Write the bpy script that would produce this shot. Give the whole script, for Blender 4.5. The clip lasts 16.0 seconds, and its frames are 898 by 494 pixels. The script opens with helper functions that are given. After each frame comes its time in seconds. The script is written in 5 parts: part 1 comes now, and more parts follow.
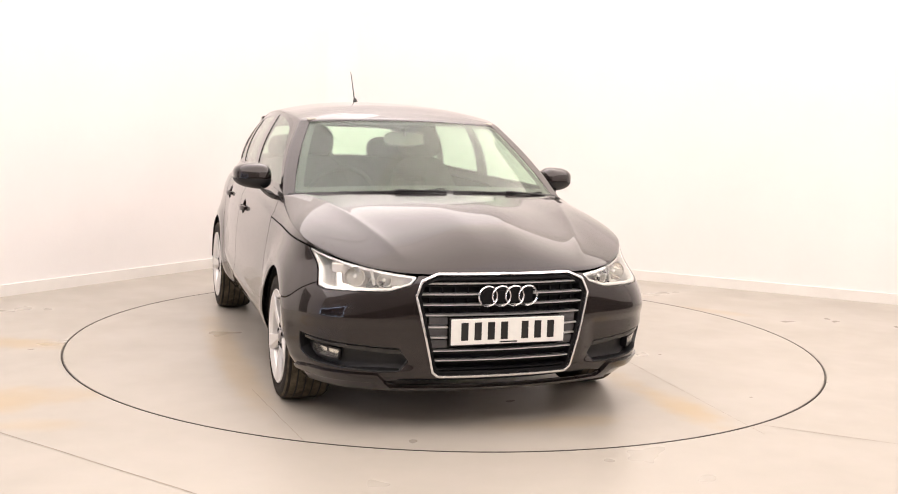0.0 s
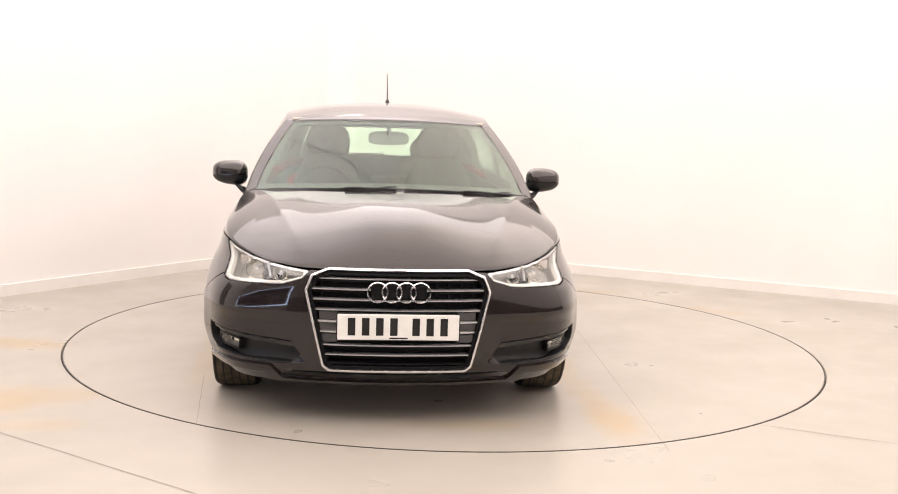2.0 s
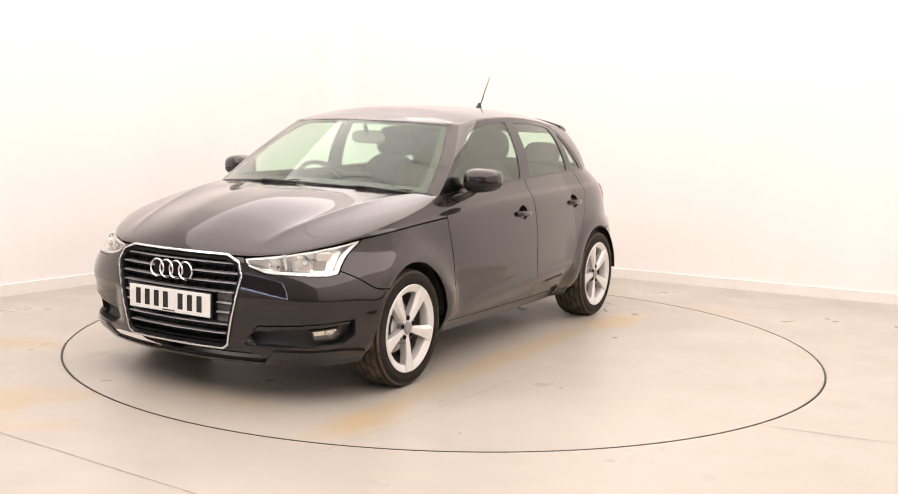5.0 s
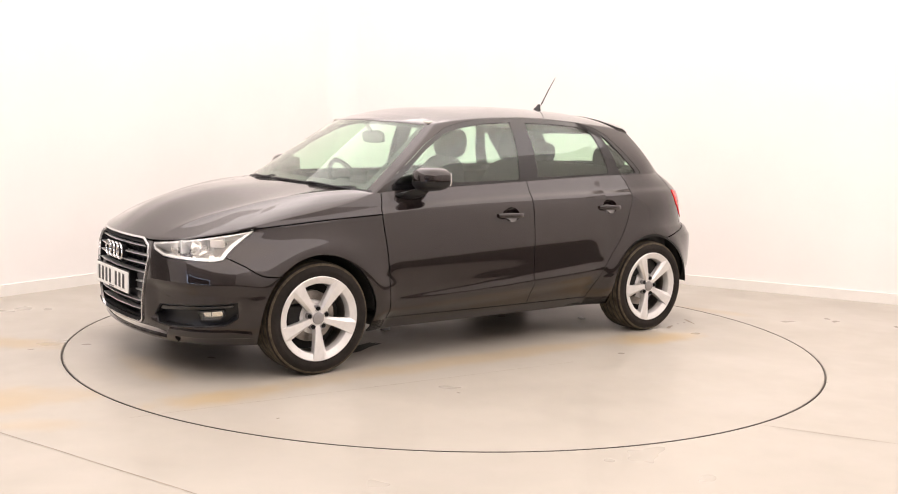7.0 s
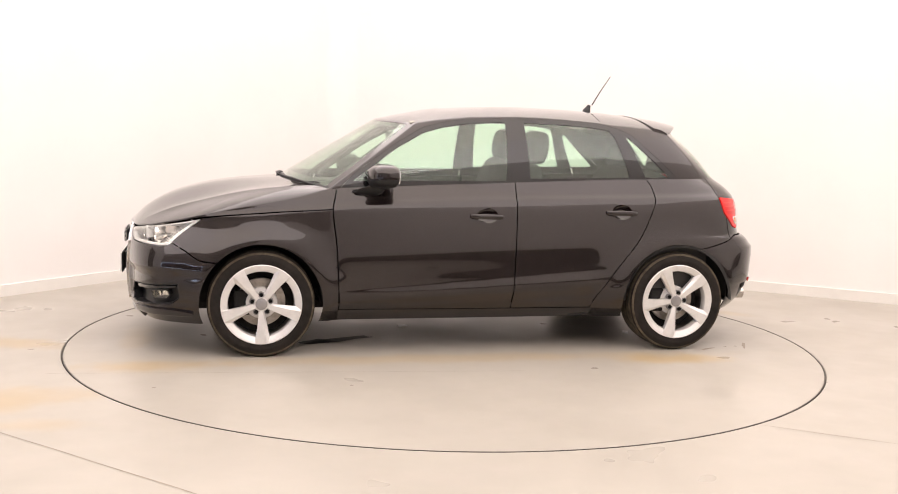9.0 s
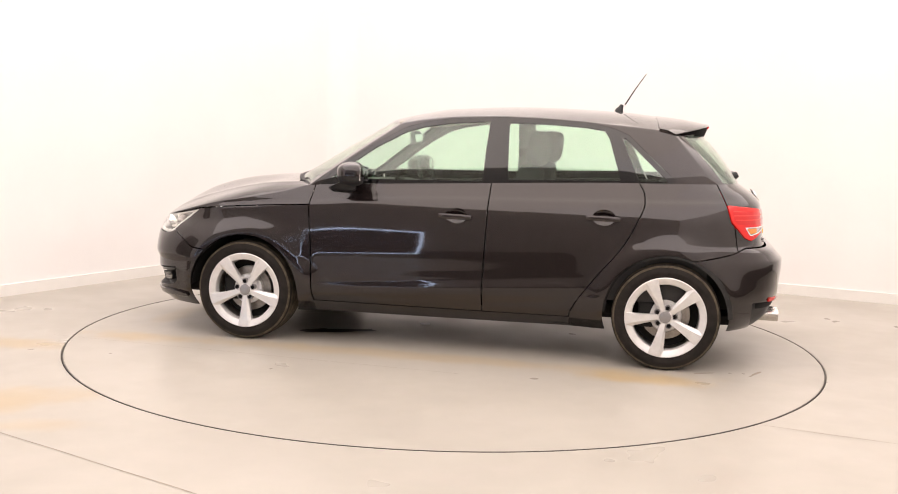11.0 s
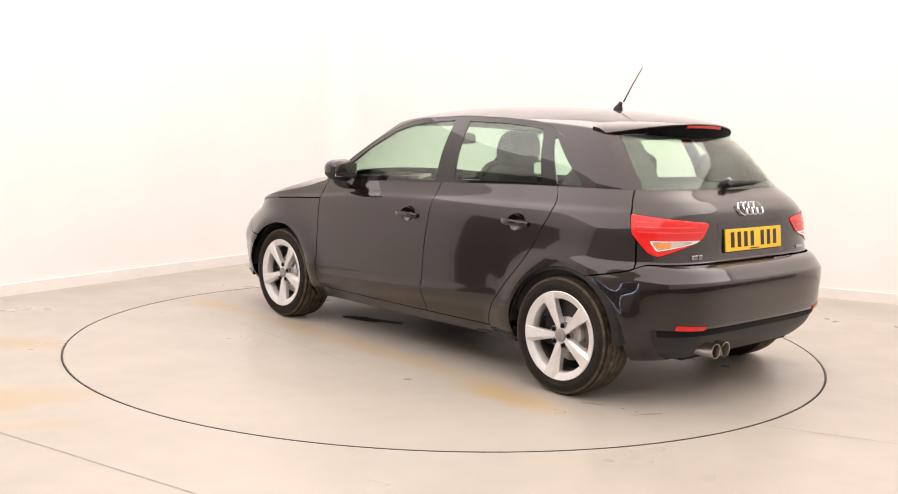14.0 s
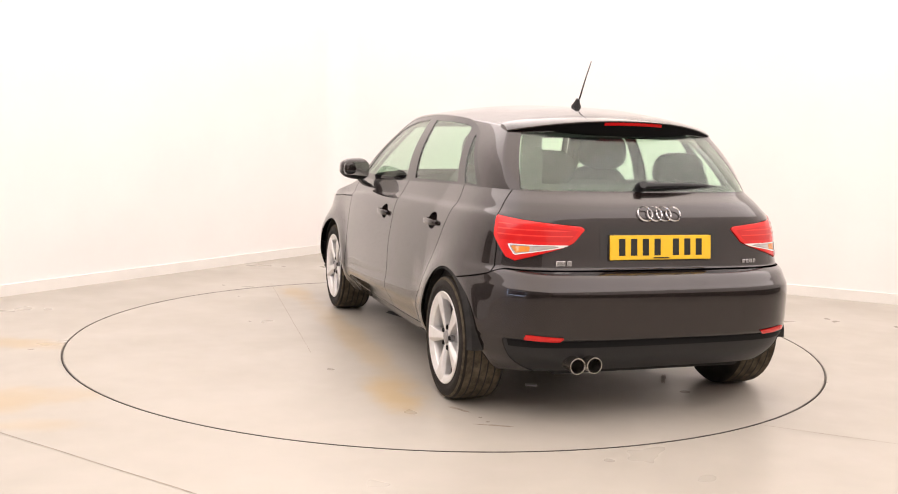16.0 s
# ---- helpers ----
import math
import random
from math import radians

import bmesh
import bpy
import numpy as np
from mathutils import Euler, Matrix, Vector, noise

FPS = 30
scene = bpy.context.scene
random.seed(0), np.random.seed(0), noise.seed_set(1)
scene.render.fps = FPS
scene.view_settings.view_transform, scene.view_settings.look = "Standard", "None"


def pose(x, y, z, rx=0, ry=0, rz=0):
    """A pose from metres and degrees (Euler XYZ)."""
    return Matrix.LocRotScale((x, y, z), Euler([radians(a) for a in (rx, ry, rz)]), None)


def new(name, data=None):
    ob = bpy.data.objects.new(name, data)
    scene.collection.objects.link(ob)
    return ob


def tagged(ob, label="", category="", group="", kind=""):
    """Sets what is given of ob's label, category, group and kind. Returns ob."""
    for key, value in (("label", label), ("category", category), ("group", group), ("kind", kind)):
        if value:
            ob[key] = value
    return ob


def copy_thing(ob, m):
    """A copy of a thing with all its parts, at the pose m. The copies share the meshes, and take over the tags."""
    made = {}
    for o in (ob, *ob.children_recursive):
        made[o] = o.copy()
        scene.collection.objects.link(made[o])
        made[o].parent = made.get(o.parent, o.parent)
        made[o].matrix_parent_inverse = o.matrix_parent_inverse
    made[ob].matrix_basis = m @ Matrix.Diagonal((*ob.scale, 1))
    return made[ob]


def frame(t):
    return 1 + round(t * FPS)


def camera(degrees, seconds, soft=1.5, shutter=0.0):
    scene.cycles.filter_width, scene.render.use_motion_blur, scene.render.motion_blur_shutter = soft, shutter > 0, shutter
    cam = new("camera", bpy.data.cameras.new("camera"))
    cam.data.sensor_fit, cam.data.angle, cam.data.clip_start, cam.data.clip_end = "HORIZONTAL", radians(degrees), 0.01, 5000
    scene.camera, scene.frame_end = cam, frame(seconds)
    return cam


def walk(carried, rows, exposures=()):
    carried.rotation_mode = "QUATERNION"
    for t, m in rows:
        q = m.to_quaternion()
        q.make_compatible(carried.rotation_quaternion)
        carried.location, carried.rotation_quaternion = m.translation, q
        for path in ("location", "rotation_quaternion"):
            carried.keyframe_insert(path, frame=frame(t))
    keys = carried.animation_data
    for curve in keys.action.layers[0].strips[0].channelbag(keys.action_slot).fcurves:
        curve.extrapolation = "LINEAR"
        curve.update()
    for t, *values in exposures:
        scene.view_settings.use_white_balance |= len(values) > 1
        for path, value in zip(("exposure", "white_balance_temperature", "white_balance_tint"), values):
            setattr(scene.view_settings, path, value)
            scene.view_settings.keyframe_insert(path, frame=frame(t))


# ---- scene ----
# camera on a tripod, looking at the turntable
cam = camera(47.42, 16.0, soft=1.0)
EYE = pose(0, 0, 1.324, 83.106, 0, 0) @ pose(0, 0, 0, 0, 0, 1.751)
walk(cam, [(0.0, EYE), (16.0, EYE)])

TABLE = (-0.009, 6.26)      # centre of the turntable
TABLE_R = 2.234
CAR_ON = (-0.094, -0.391)   # the car's middle on the turntable


def heading(t):
    """Degrees by which the turntable stands turned."""
    if t >= 1.5:
        return 299.55 - 11.915 * t
    return float(np.interp(t, [0, 0.25, 0.5, 0.75, 1.0, 1.25, 1.5], [289.35, 289.1, 288.37, 287.2, 285.7, 283.95, 281.68]))


# ---- light ----
world = bpy.data.worlds.new("daylight")
scene.world = world
world.use_nodes = True
sky = world.node_tree.nodes.new("ShaderNodeTexSky")
sky.sky_type, sky.sun_disc, sky.sun_elevation, sky.sun_rotation = "NISHITA", False, radians(35), radians(200)
world.node_tree.links.new(sky.outputs[0], world.node_tree.nodes["Background"].inputs[0])
world.node_tree.nodes["Background"].inputs[1].default_value = 0.15
scene.view_settings.exposure = 0.0


# ---- materials ----
def material(name, colour, rough=0.5, metal=0.0, spread=0.0, size=8.0, bump=0.0, bump_size=60.0, coat=0.0, spec=0.5, glow=0.0, transmission=0.0, ior=1.45, rough_spread=0.0):
    m = bpy.data.materials.new(name)
    m.use_nodes = True
    n, l = m.node_tree.nodes, m.node_tree.links
    b = n["Principled BSDF"]
    b.inputs["Base Color"].default_value = (*colour, 1)
    b.inputs["Roughness"].default_value = rough
    b.inputs["Metallic"].default_value = metal
    b.inputs["Coat Weight"].default_value = coat
    b.inputs["Coat Roughness"].default_value = 0.045
    b.inputs["Specular IOR Level"].default_value = spec
    b.inputs["Transmission Weight"].default_value = transmission
    b.inputs["IOR"].default_value = ior
    if glow:
        b.inputs["Emission Color"].default_value = (*colour, 1)
        b.inputs["Emission Strength"].default_value = glow
    co = n.new("ShaderNodeTexCoord")
    if spread or rough_spread:
        t = n.new("ShaderNodeTexNoise")
        t.inputs["Scale"].default_value, t.inputs["Detail"].default_value, t.inputs["Roughness"].default_value = size, 8, 0.65
        l.new(co.outputs["Object"], t.inputs["Vector"])
        if spread:
            r = n.new("ShaderNodeMapRange")
            r.inputs[1].default_value, r.inputs[2].default_value = 0.3, 0.7
            r.inputs[3].default_value, r.inputs[4].default_value = 1 - spread, 1 + spread
            l.new(t.outputs[0], r.inputs[0])
            mix = n.new("ShaderNodeMix")
            mix.data_type, mix.blend_type = "RGBA", "MULTIPLY"
            mix.inputs[0].default_value = 1
            mix.inputs[6].default_value = (*colour, 1)
            l.new(r.outputs[0], mix.inputs[7])
            l.new(mix.outputs[2], b.inputs["Base Color"])
        if rough_spread:
            r = n.new("ShaderNodeMapRange")
            r.inputs[1].default_value, r.inputs[2].default_value = 0.3, 0.7
            r.inputs[3].default_value, r.inputs[4].default_value = rough - rough_spread, rough + rough_spread
            l.new(t.outputs[0], r.inputs[0])
            l.new(r.outputs[0], b.inputs["Roughness"])
    if bump:
        t = n.new("ShaderNodeTexNoise")
        t.inputs["Scale"].default_value, t.inputs["Detail"].default_value = bump_size, 6
        l.new(co.outputs["Object"], t.inputs["Vector"])
        u = n.new("ShaderNodeBump")
        u.inputs["Strength"].default_value, u.inputs["Distance"].default_value = bump, 0.01
        l.new(t.outputs[0], u.inputs["Height"])
        l.new(u.outputs[0], b.inputs["Normal"])
    return m


def pane(name, tint, gloss=0.04):
    """Thin glass: clear in its tint, with a mirror's gloss on top that grows towards grazing."""
    m = bpy.data.materials.new(name)
    m.use_nodes = True
    n, l = m.node_tree.nodes, m.node_tree.links
    n.remove(n["Principled BSDF"])
    a, g, mix, f = n.new("ShaderNodeBsdfTransparent"), n.new("ShaderNodeBsdfGlossy"), n.new("ShaderNodeMixShader"), n.new("ShaderNodeLayerWeight")
    a.inputs[0].default_value = (*tint, 1)
    g.inputs[0].default_value, g.inputs["Roughness"].default_value = (1, 1, 1, 1), 0.02
    f.inputs[0].default_value = 0.5
    p, q = n.new("ShaderNodeMath"), n.new("ShaderNodeMath")
    p.operation, p.inputs[1].default_value = "POWER", 5.0
    q.operation, q.inputs[1].default_value, q.inputs[2].default_value = "MULTIPLY_ADD", 0.9, gloss
    l.new(f.outputs["Facing"], p.inputs[0])
    l.new(p.outputs[0], q.inputs[0])
    l.new(q.outputs[0], mix.inputs[0])
    l.new(a.outputs[0], mix.inputs[1])
    l.new(g.outputs[0], mix.inputs[2])
    l.new(mix.outputs[0], n["Material Output"].inputs[0])
    return m

M_PAINT = material("car_paint", (0.0150, 0.0101, 0.0096), 0.27, 0.43, 0.25, 1100, coat=1.0, spec=0.25)
M_BLACK = material("black_trim", (0.012, 0.012, 0.013), 0.45, 0, 0.2, 40, 0.05, 300)
M_GLOSS = material("gloss_black", (0.006, 0.006, 0.007), 0.06, 0, 0, coat=0.5)
M_RUBBER = material("tyre_rubber", (0.016, 0.013, 0.011), 0.75, 0, 0.45, 14, 0.2, 160, spec=0.25)
M_DUST = material("dusty_rubber", (0.085, 0.070, 0.050), 0.9, 0, 0.6, 20, 0.2, 200, spec=0.1)
M_ALLOY = material("silver_alloy", (0.72, 0.71, 0.70), 0.38, 0.5, 0.06, 30, coat=0.4)
M_VIEW = material("pale_grey_plastic", (0.42, 0.40, 0.38), 0.5, 0, 0.05, 60)
M_CAP = material("grey_wheel_cap", (0.30, 0.29, 0.29), 0.4, 0.6, 0.1, 40)
M_CHROME = material("chrome", (0.74, 0.74, 0.75), 0.18, 0.95, 0.03, 20)
M_SLAT = material("grille_slat", (0.72, 0.72, 0.72), 0.3, 0.85, 0.05, 20)
M_GRILLE = material("grille_black", (0.007, 0.007, 0.008), 0.6, 0, 0.2, 60, spec=0.15)
M_UNDER = material("matt_black", (0.004, 0.004, 0.004), 0.8, 0, 0.1, 60, spec=0.1)
M_DISC = material("brake_steel", (0.35, 0.32, 0.29), 0.4, 0.9, 0.25, 30)
M_LINER = material("arch_liner", (0.015, 0.014, 0.013), 0.9, 0, 0.4, 20, 0.3, 60)
M_CLOTH = material("seat_cloth", (0.030, 0.029, 0.030), 0.9, 0, 0.15, 200, 0.2, 500)
M_TRIM_IN = material("cabin_plastic", (0.035, 0.033, 0.032), 0.6, 0, 0.1, 60, 0.1, 400)
M_HEADLINER = material("headliner_cloth", (0.55, 0.52, 0.46), 0.95, 0, 0.05, 120)
M_PLATE_W = material("plate_white", (0.80, 0.80, 0.76), 0.3, 0, 0.03, 40)
M_PLATE_Y = material("plate_yellow", (0.80, 0.50, 0.02), 0.3, 0, 0.03, 40)
M_INK = material("plate_ink", (0.01, 0.01, 0.01), 0.4)
M_RED = material("red_lens", (0.66, 0.010, 0.009), 0.15, 0, 0.05, 30, coat=0.5, spec=0.3)
M_RED_LIGHT = material("bright_red_lens", (0.74, 0.030, 0.022), 0.2, 0, 0, coat=0.5)
M_RED_DARK = material("dark_red_lens", (0.56, 0.007, 0.008), 0.15, 0, 0, coat=0.5, spec=0.3)
M_AMBER = material("amber_lens", (0.75, 0.25, 0.03), 0.15, 0, 0.1, 60, coat=0.8)
M_CLEARLENS = material("silver_lens", (0.55, 0.50, 0.46), 0.2, 0.3, 0.15, 70, coat=0.8)
M_REFLECTOR = material("lamp_reflector", (0.88, 0.86, 0.83), 0.14, 0.95, 0.08, 40)
M_SCREEN = pane("windscreen_glass", (0.87, 0.955, 0.88), 0.042)
M_WINDOW = pane("window_glass", (0.86, 0.955, 0.885), 0.055)
M_LENS = pane("lamp_lens", (0.96, 0.96, 0.95), 0.04)
M_MIRROR = material("mirror_face", (0.8, 0.82, 0.82), 0.02, 1.0)
M_EXHAUST = material("exhaust_steel", (0.55, 0.52, 0.48), 0.25, 1.0, 0.2, 40)
M_BULB = material("lamp_bulb", (0.9, 0.9, 0.88), 0.1, 0.2)


# ---- mesh helpers ----
def mesh_of(name, verts, faces, mat, smooth=True):
    me = bpy.data.meshes.new(name)
    me.from_pydata([tuple(map(float, v)) for v in verts], [], [tuple(map(int, f)) for f in faces])
    me.materials.append(mat)
    if smooth:
        me.polygons.foreach_set("use_smooth", [True] * len(me.polygons))
    me.update()
    return me


def child(name, me, parent, label="", m=None):
    ob = new(name, me)
    ob.parent = parent
    if m is not None:
        ob.matrix_basis = m
    return tagged(ob, label) if label else ob


def part(name, bm, mat, parent, label="", m=None, smooth=False, sharp=35):
    me = bpy.data.meshes.new(name)
    bmesh.ops.recalc_face_normals(bm, faces=bm.faces)
    if smooth:
        for f in bm.faces:
            f.smooth = True
        for e in bm.edges:
            if len(e.link_faces) == 2 and e.calc_face_angle(0) > radians(sharp):
                e.smooth = False
    bm.to_mesh(me)
    bm.free()
    me.materials.append(mat)
    return child(name, me, parent, label, m)


def block(x0, x1, y0, y1, z0, z1, bevel=0.0, seg=2):
    bm = bmesh.new()
    bmesh.ops.create_cube(bm, size=1, matrix=Matrix.Translation(((x0 + x1) / 2, (y0 + y1) / 2, (z0 + z1) / 2)) @ Matrix.Diagonal((x1 - x0, y1 - y0, z1 - z0, 1)))
    if bevel:
        bmesh.ops.bevel(bm, geom=bm.edges[:], offset=bevel, segments=seg, profile=0.5, affect="EDGES")
    return bm


def turned(profile, n=48, axis="y", closed=False):
    """A lathe: (radius, along) pairs round an axis."""
    bm = bmesh.new()
    rings = []
    for i in range(n):
        a = 2 * math.pi * i / n
        c, s = math.cos(a), math.sin(a)
        rings.append([bm.verts.new({"y": (r * c, h, r * s), "x": (h, r * c, r * s), "z": (r * c, r * s, h)}[axis]) for r, h in profile])
    k = len(profile)
    for i in range(n):
        p, q = rings[i], rings[(i + 1) % n]
        for j in range(k if closed else k - 1):
            bm.faces.new((p[j], p[(j + 1) % k], q[(j + 1) % k], q[j]))
    bmesh.ops.remove_doubles(bm, verts=bm.verts, dist=1e-5)
    return bm


def tube(path, r, n=8, closed=False, taper=None):
    """A round bar along a path of points."""
    bm = bmesh.new()
    pts = [Vector(p) for p in path]
    rings = []
    for i, p in enumerate(pts):
        a = pts[i - 1] if (i or closed) else p
        b = pts[(i + 1) % len(pts)] if (i + 1 < len(pts) or closed) else p
        d = (b - a).normalized()
        u = d.cross(Vector((0, 0, 1)) if abs(d.z) < 0.9 else Vector((1, 0, 0))).normalized()
        w = d.cross(u)
        rr = r if taper is None else taper[i]
        rings.append([bm.verts.new(p + rr * (math.cos(2 * math.pi * k / n) * u + math.sin(2 * math.pi * k / n) * w)) for k in range(n)])
    m = len(rings)
    for i in range(m if closed else m - 1):
        p, q = rings[i], rings[(i + 1) % m]
        for k in range(n):
            bm.faces.new((p[k], p[(k + 1) % n], q[(k + 1) % n], q[k]))
    if not closed:
        bm.faces.new(rings[0][::-1])
        bm.faces.new(rings[-1])
    return bm


def prism(poly, axis, a, b):
    """A polygon pushed from a to b along an axis; its points are the other two coordinates in order."""
    bm = bmesh.new()
    put = {"x": lambda p, h: (h, p[0], p[1]), "y": lambda p, h: (p[0], h, p[1]), "z": lambda p, h: (p[0], p[1], h)}[axis]
    lo, hi = [bm.verts.new(put(p, a)) for p in poly], [bm.verts.new(put(p, b)) for p in poly]
    bm.faces.new(lo)
    bm.faces.new(hi[::-1])
    for i in range(len(poly)):
        j = (i + 1) % len(poly)
        bm.faces.new((lo[i], lo[j], hi[j], hi[i]))
    return bm


def curve(pts):
    """A smooth curve through (x, y) pairs that does not overshoot."""
    x, y = np.array(sorted(pts), float).T
    h, d = np.diff(x), np.diff(y) / np.diff(x)
    m = np.zeros(len(x))
    m[0], m[-1] = d[0], d[-1]
    for i in range(1, len(x) - 1):
        if d[i - 1] * d[i] > 0:
            w1, w2 = 2 * h[i] + h[i - 1], h[i] + 2 * h[i - 1]
            m[i] = (w1 + w2) / (w1 / d[i - 1] + w2 / d[i])

    def f(q):
        q = np.clip(np.asarray(q, float), x[0], x[-1])
        i = np.clip(np.searchsorted(x, q) - 1, 0, len(h) - 1)
        t = (q - x[i]) / h[i]
        return (1 + 2 * t) * (1 - t) ** 2 * y[i] + t * (1 - t) ** 2 * h[i] * m[i] + t * t * (3 - 2 * t) * y[i + 1] + t * t * (t - 1) * h[i] * m[i + 1]
    return f


def step(a, b, x):
    t = np.clip((x - a) / (b - a), 0, 1)
    return t * t * (3 - 2 * t)


# ---- the car's skin: half of it, x forward, y to its left, z up, from the middle between the axles ----
AXLE = 1.235
nose_x = curve([(0.14, 1.90), (0.19, 1.965), (0.24, 2.0), (0.30, 2.01), (0.45, 2.02), (0.58, 2.015), (0.66, 2.0), (0.70, 1.975), (0.76, 1.93)])
tail_x = curve([(0.18, 1.68), (0.24, 1.78), (0.32, 1.845), (0.42, 1.872), (0.50, 1.880), (0.585, 1.887), (0.612, 1.886), (0.626, 1.874), (0.675, 1.824), (0.70, 1.772), (0.85, 1.754), (0.92, 1.742), (0.97, 1.700), (1.03, 1.615), (1.06, 1.58)])
side_y = curve([(0.14, 0.74), (0.20, 0.79), (0.25, 0.827), (0.32, 0.860), (0.38, 0.8725), (0.42, 0.8735), (0.50, 0.870), (0.60, 0.862), (0.70, 0.851), (0.78, 0.839), (0.84, 0.827), (0.90, 0.806), (0.95, 0.778), (1.0, 0.752), (1.05, 0.725)])
edge_z = curve([(-1.95, 1.03), (-1.5, 1.03), (-1.0, 1.022), (-0.5, 1.004), (0.0, 0.982), (0.5, 0.958), (0.85, 0.938), (1.0, 0.898), (1.2, 0.856), (1.4, 0.820), (1.6, 0.772), (1.75, 0.733), (1.9, 0.700), (2.05, 0.692)])
hem_z = curve([(-1.95, 0.25), (-1.6, 0.22), (-1.3, 0.20), (-0.9, 0.20), (0.9, 0.19), (1.5, 0.18), (1.75, 0.18), (2.05, 0.185)])
waist_z = curve([(-1.9, 0.925), (-1.54, 0.917), (-0.9, 0.902), (0.0, 0.882), (0.47, 0.862), (0.84, 0.828), (1.57, 0.768), (2.0, 0.75)])
crease_z = curve([(-1.0, 0.485), (-0.2, 0.43), (0.82, 0.362)])


def outline(phi, z):
    """Plan outline at the height z: phi 0 is the nose, pi the tail."""
    c, s = np.cos(phi), np.sin(phi)
    front = c >= 0
    n = np.where(front, 10.5 - 5.0 * step(0.50, 0.72, z), 6.2)
    length = np.where(front, nose_x(z), tail_x(z))
    w = side_y(z)
    x = np.sign(c) * length * np.abs(c) ** (2 / n)
    y = w * np.abs(s) ** (2 / n)
    q = y / w
    x = x - 0.2 * q ** 2 * step(1.3, 2.0, x) + (0.03 - 0.025 * step(0.62, 0.72, z)) * q ** 2 * step(1.0, 1.8, -x)
    y = y * (1 - 0.010 * step(-0.2, -1.2, x) + 0.008 * step(0.9, 1.5, x))
    side = step(0.55, 0.8, q)
    y = y - side * 0.016 * np.minimum(np.abs(x - 0.15) / 1.0, 1.0) ** 2 * step(1.45, 0.85, np.abs(x - 0.05))
    y = y - side * (0.010 * step(0.0, 0.035, z - waist_z(x)) * step(1.7, 1.4, np.abs(x)))
    mid = step(0.88, 0.78, x) * step(-0.84, -0.66, x)
    d = z - crease_z(x)
    y = y - side * mid * (0.007 * step(0.22, 0.05, d) * step(-0.03, 0.02, d) + 0.024 * step(-0.04, -0.13, d))
    for ax in (AXLE, -AXLE):
        r = np.hypot(x - ax, z - 0.30)
        y = y + side * 0.016 * np.exp(-((r - 0.355) / 0.075) ** 2)
    # scoops of the front bumper's corners and of the rear bumper
    x = x - front * 0.020 * step(0.50, 0.44, z) * step(0.27, 0.31, z) * step(0.36, 0.46, y)
    x = x - (~front) * -0.012 * step(0.40, 0.385, z)
    return x, y


def grid(nu, nv):
    i, j = np.meshgrid(np.arange(nu - 1), np.arange(nv - 1), indexing="ij")
    a = (i * nv + j).ravel()
    b, c, d = a + nv, a + nv + 1, a + 1
    return np.concatenate([np.stack([a, b, c], 1), np.stack([a, c, d], 1)])


def skin(P, A, flip=False):
    """A patch: points (nu, nv, 3) and their own coordinates (nu, nv, k), with smooth normals."""
    nu, nv = P.shape[:2]
    T = grid(nu, nv)
    V = P.reshape(-1, 3)
    if flip:
        T = T[:, ::-1]
    fn = np.cross(V[T[:, 1]] - V[T[:, 0]], V[T[:, 2]] - V[T[:, 0]])
    N = np.zeros_like(V)
    for k in range(3):
        np.add.at(N, T[:, k], fn)
    on = np.abs(V[:, 1]) < 1e-6
    N[on, 1] = 0
    N /= np.linalg.norm(N, axis=1)[:, None] + 1e-12
    return {"V": V, "N": N, "A": A.reshape(len(V), -1), "T": T}


def clip(s, f):
    """The part of a skin where f is below zero."""
    V, N, A, T = s["V"], s["N"], s["A"], s["T"]
    d = np.asarray(f, float)
    d = np.where(np.abs(d) < 1e-7, 1e-7, d)
    inside = d < 0
    cnt = inside[T].sum(1)
    keep = [T[cnt == 3]]
    X = np.concatenate([V, N, A], 1)
    extra = {}
    new_rows = []

    def cut(i, j):
        key = (i, j) if i < j else (j, i)
        if key not in extra:
            t = d[key[0]] / (d[key[0]] - d[key[1]])
            new_rows.append(X[key[0]] + (X[key[1]] - X[key[0]]) * t)
            extra[key] = len(X) + len(new_rows) - 1
        return extra[key]
    more = []
    for t in T[(cnt == 1) | (cnt == 2)].tolist():
        k = [inside[v] for v in t]
        if sum(k) == 1:
            i = k.index(True)
            a, b, c = t[i], t[(i + 1) % 3], t[(i + 2) % 3]
            more.append((a, cut(a, b), cut(a, c)))
        else:
            i = k.index(False)
            a, b, c = t[i], t[(i + 1) % 3], t[(i + 2) % 3]
            p, q = cut(a, b), cut(a, c)
            more.append((p, b, c))
            more.append((p, c, q))
    if more:
        keep.append(np.array(more))
    T2 = np.concatenate(keep)
    X2 = np.concatenate([X, np.array(new_rows)]) if new_rows else X
    used, inv = np.unique(T2, return_inverse=True)
    X2 = X2[used]
    return {"V": X2[:, :3], "N": X2[:, 3:6] / (np.linalg.norm(X2[:, 3:6], axis=1)[:, None] + 1e-12), "A": X2[:, 6:], "T": inv.reshape(-1, 3)}


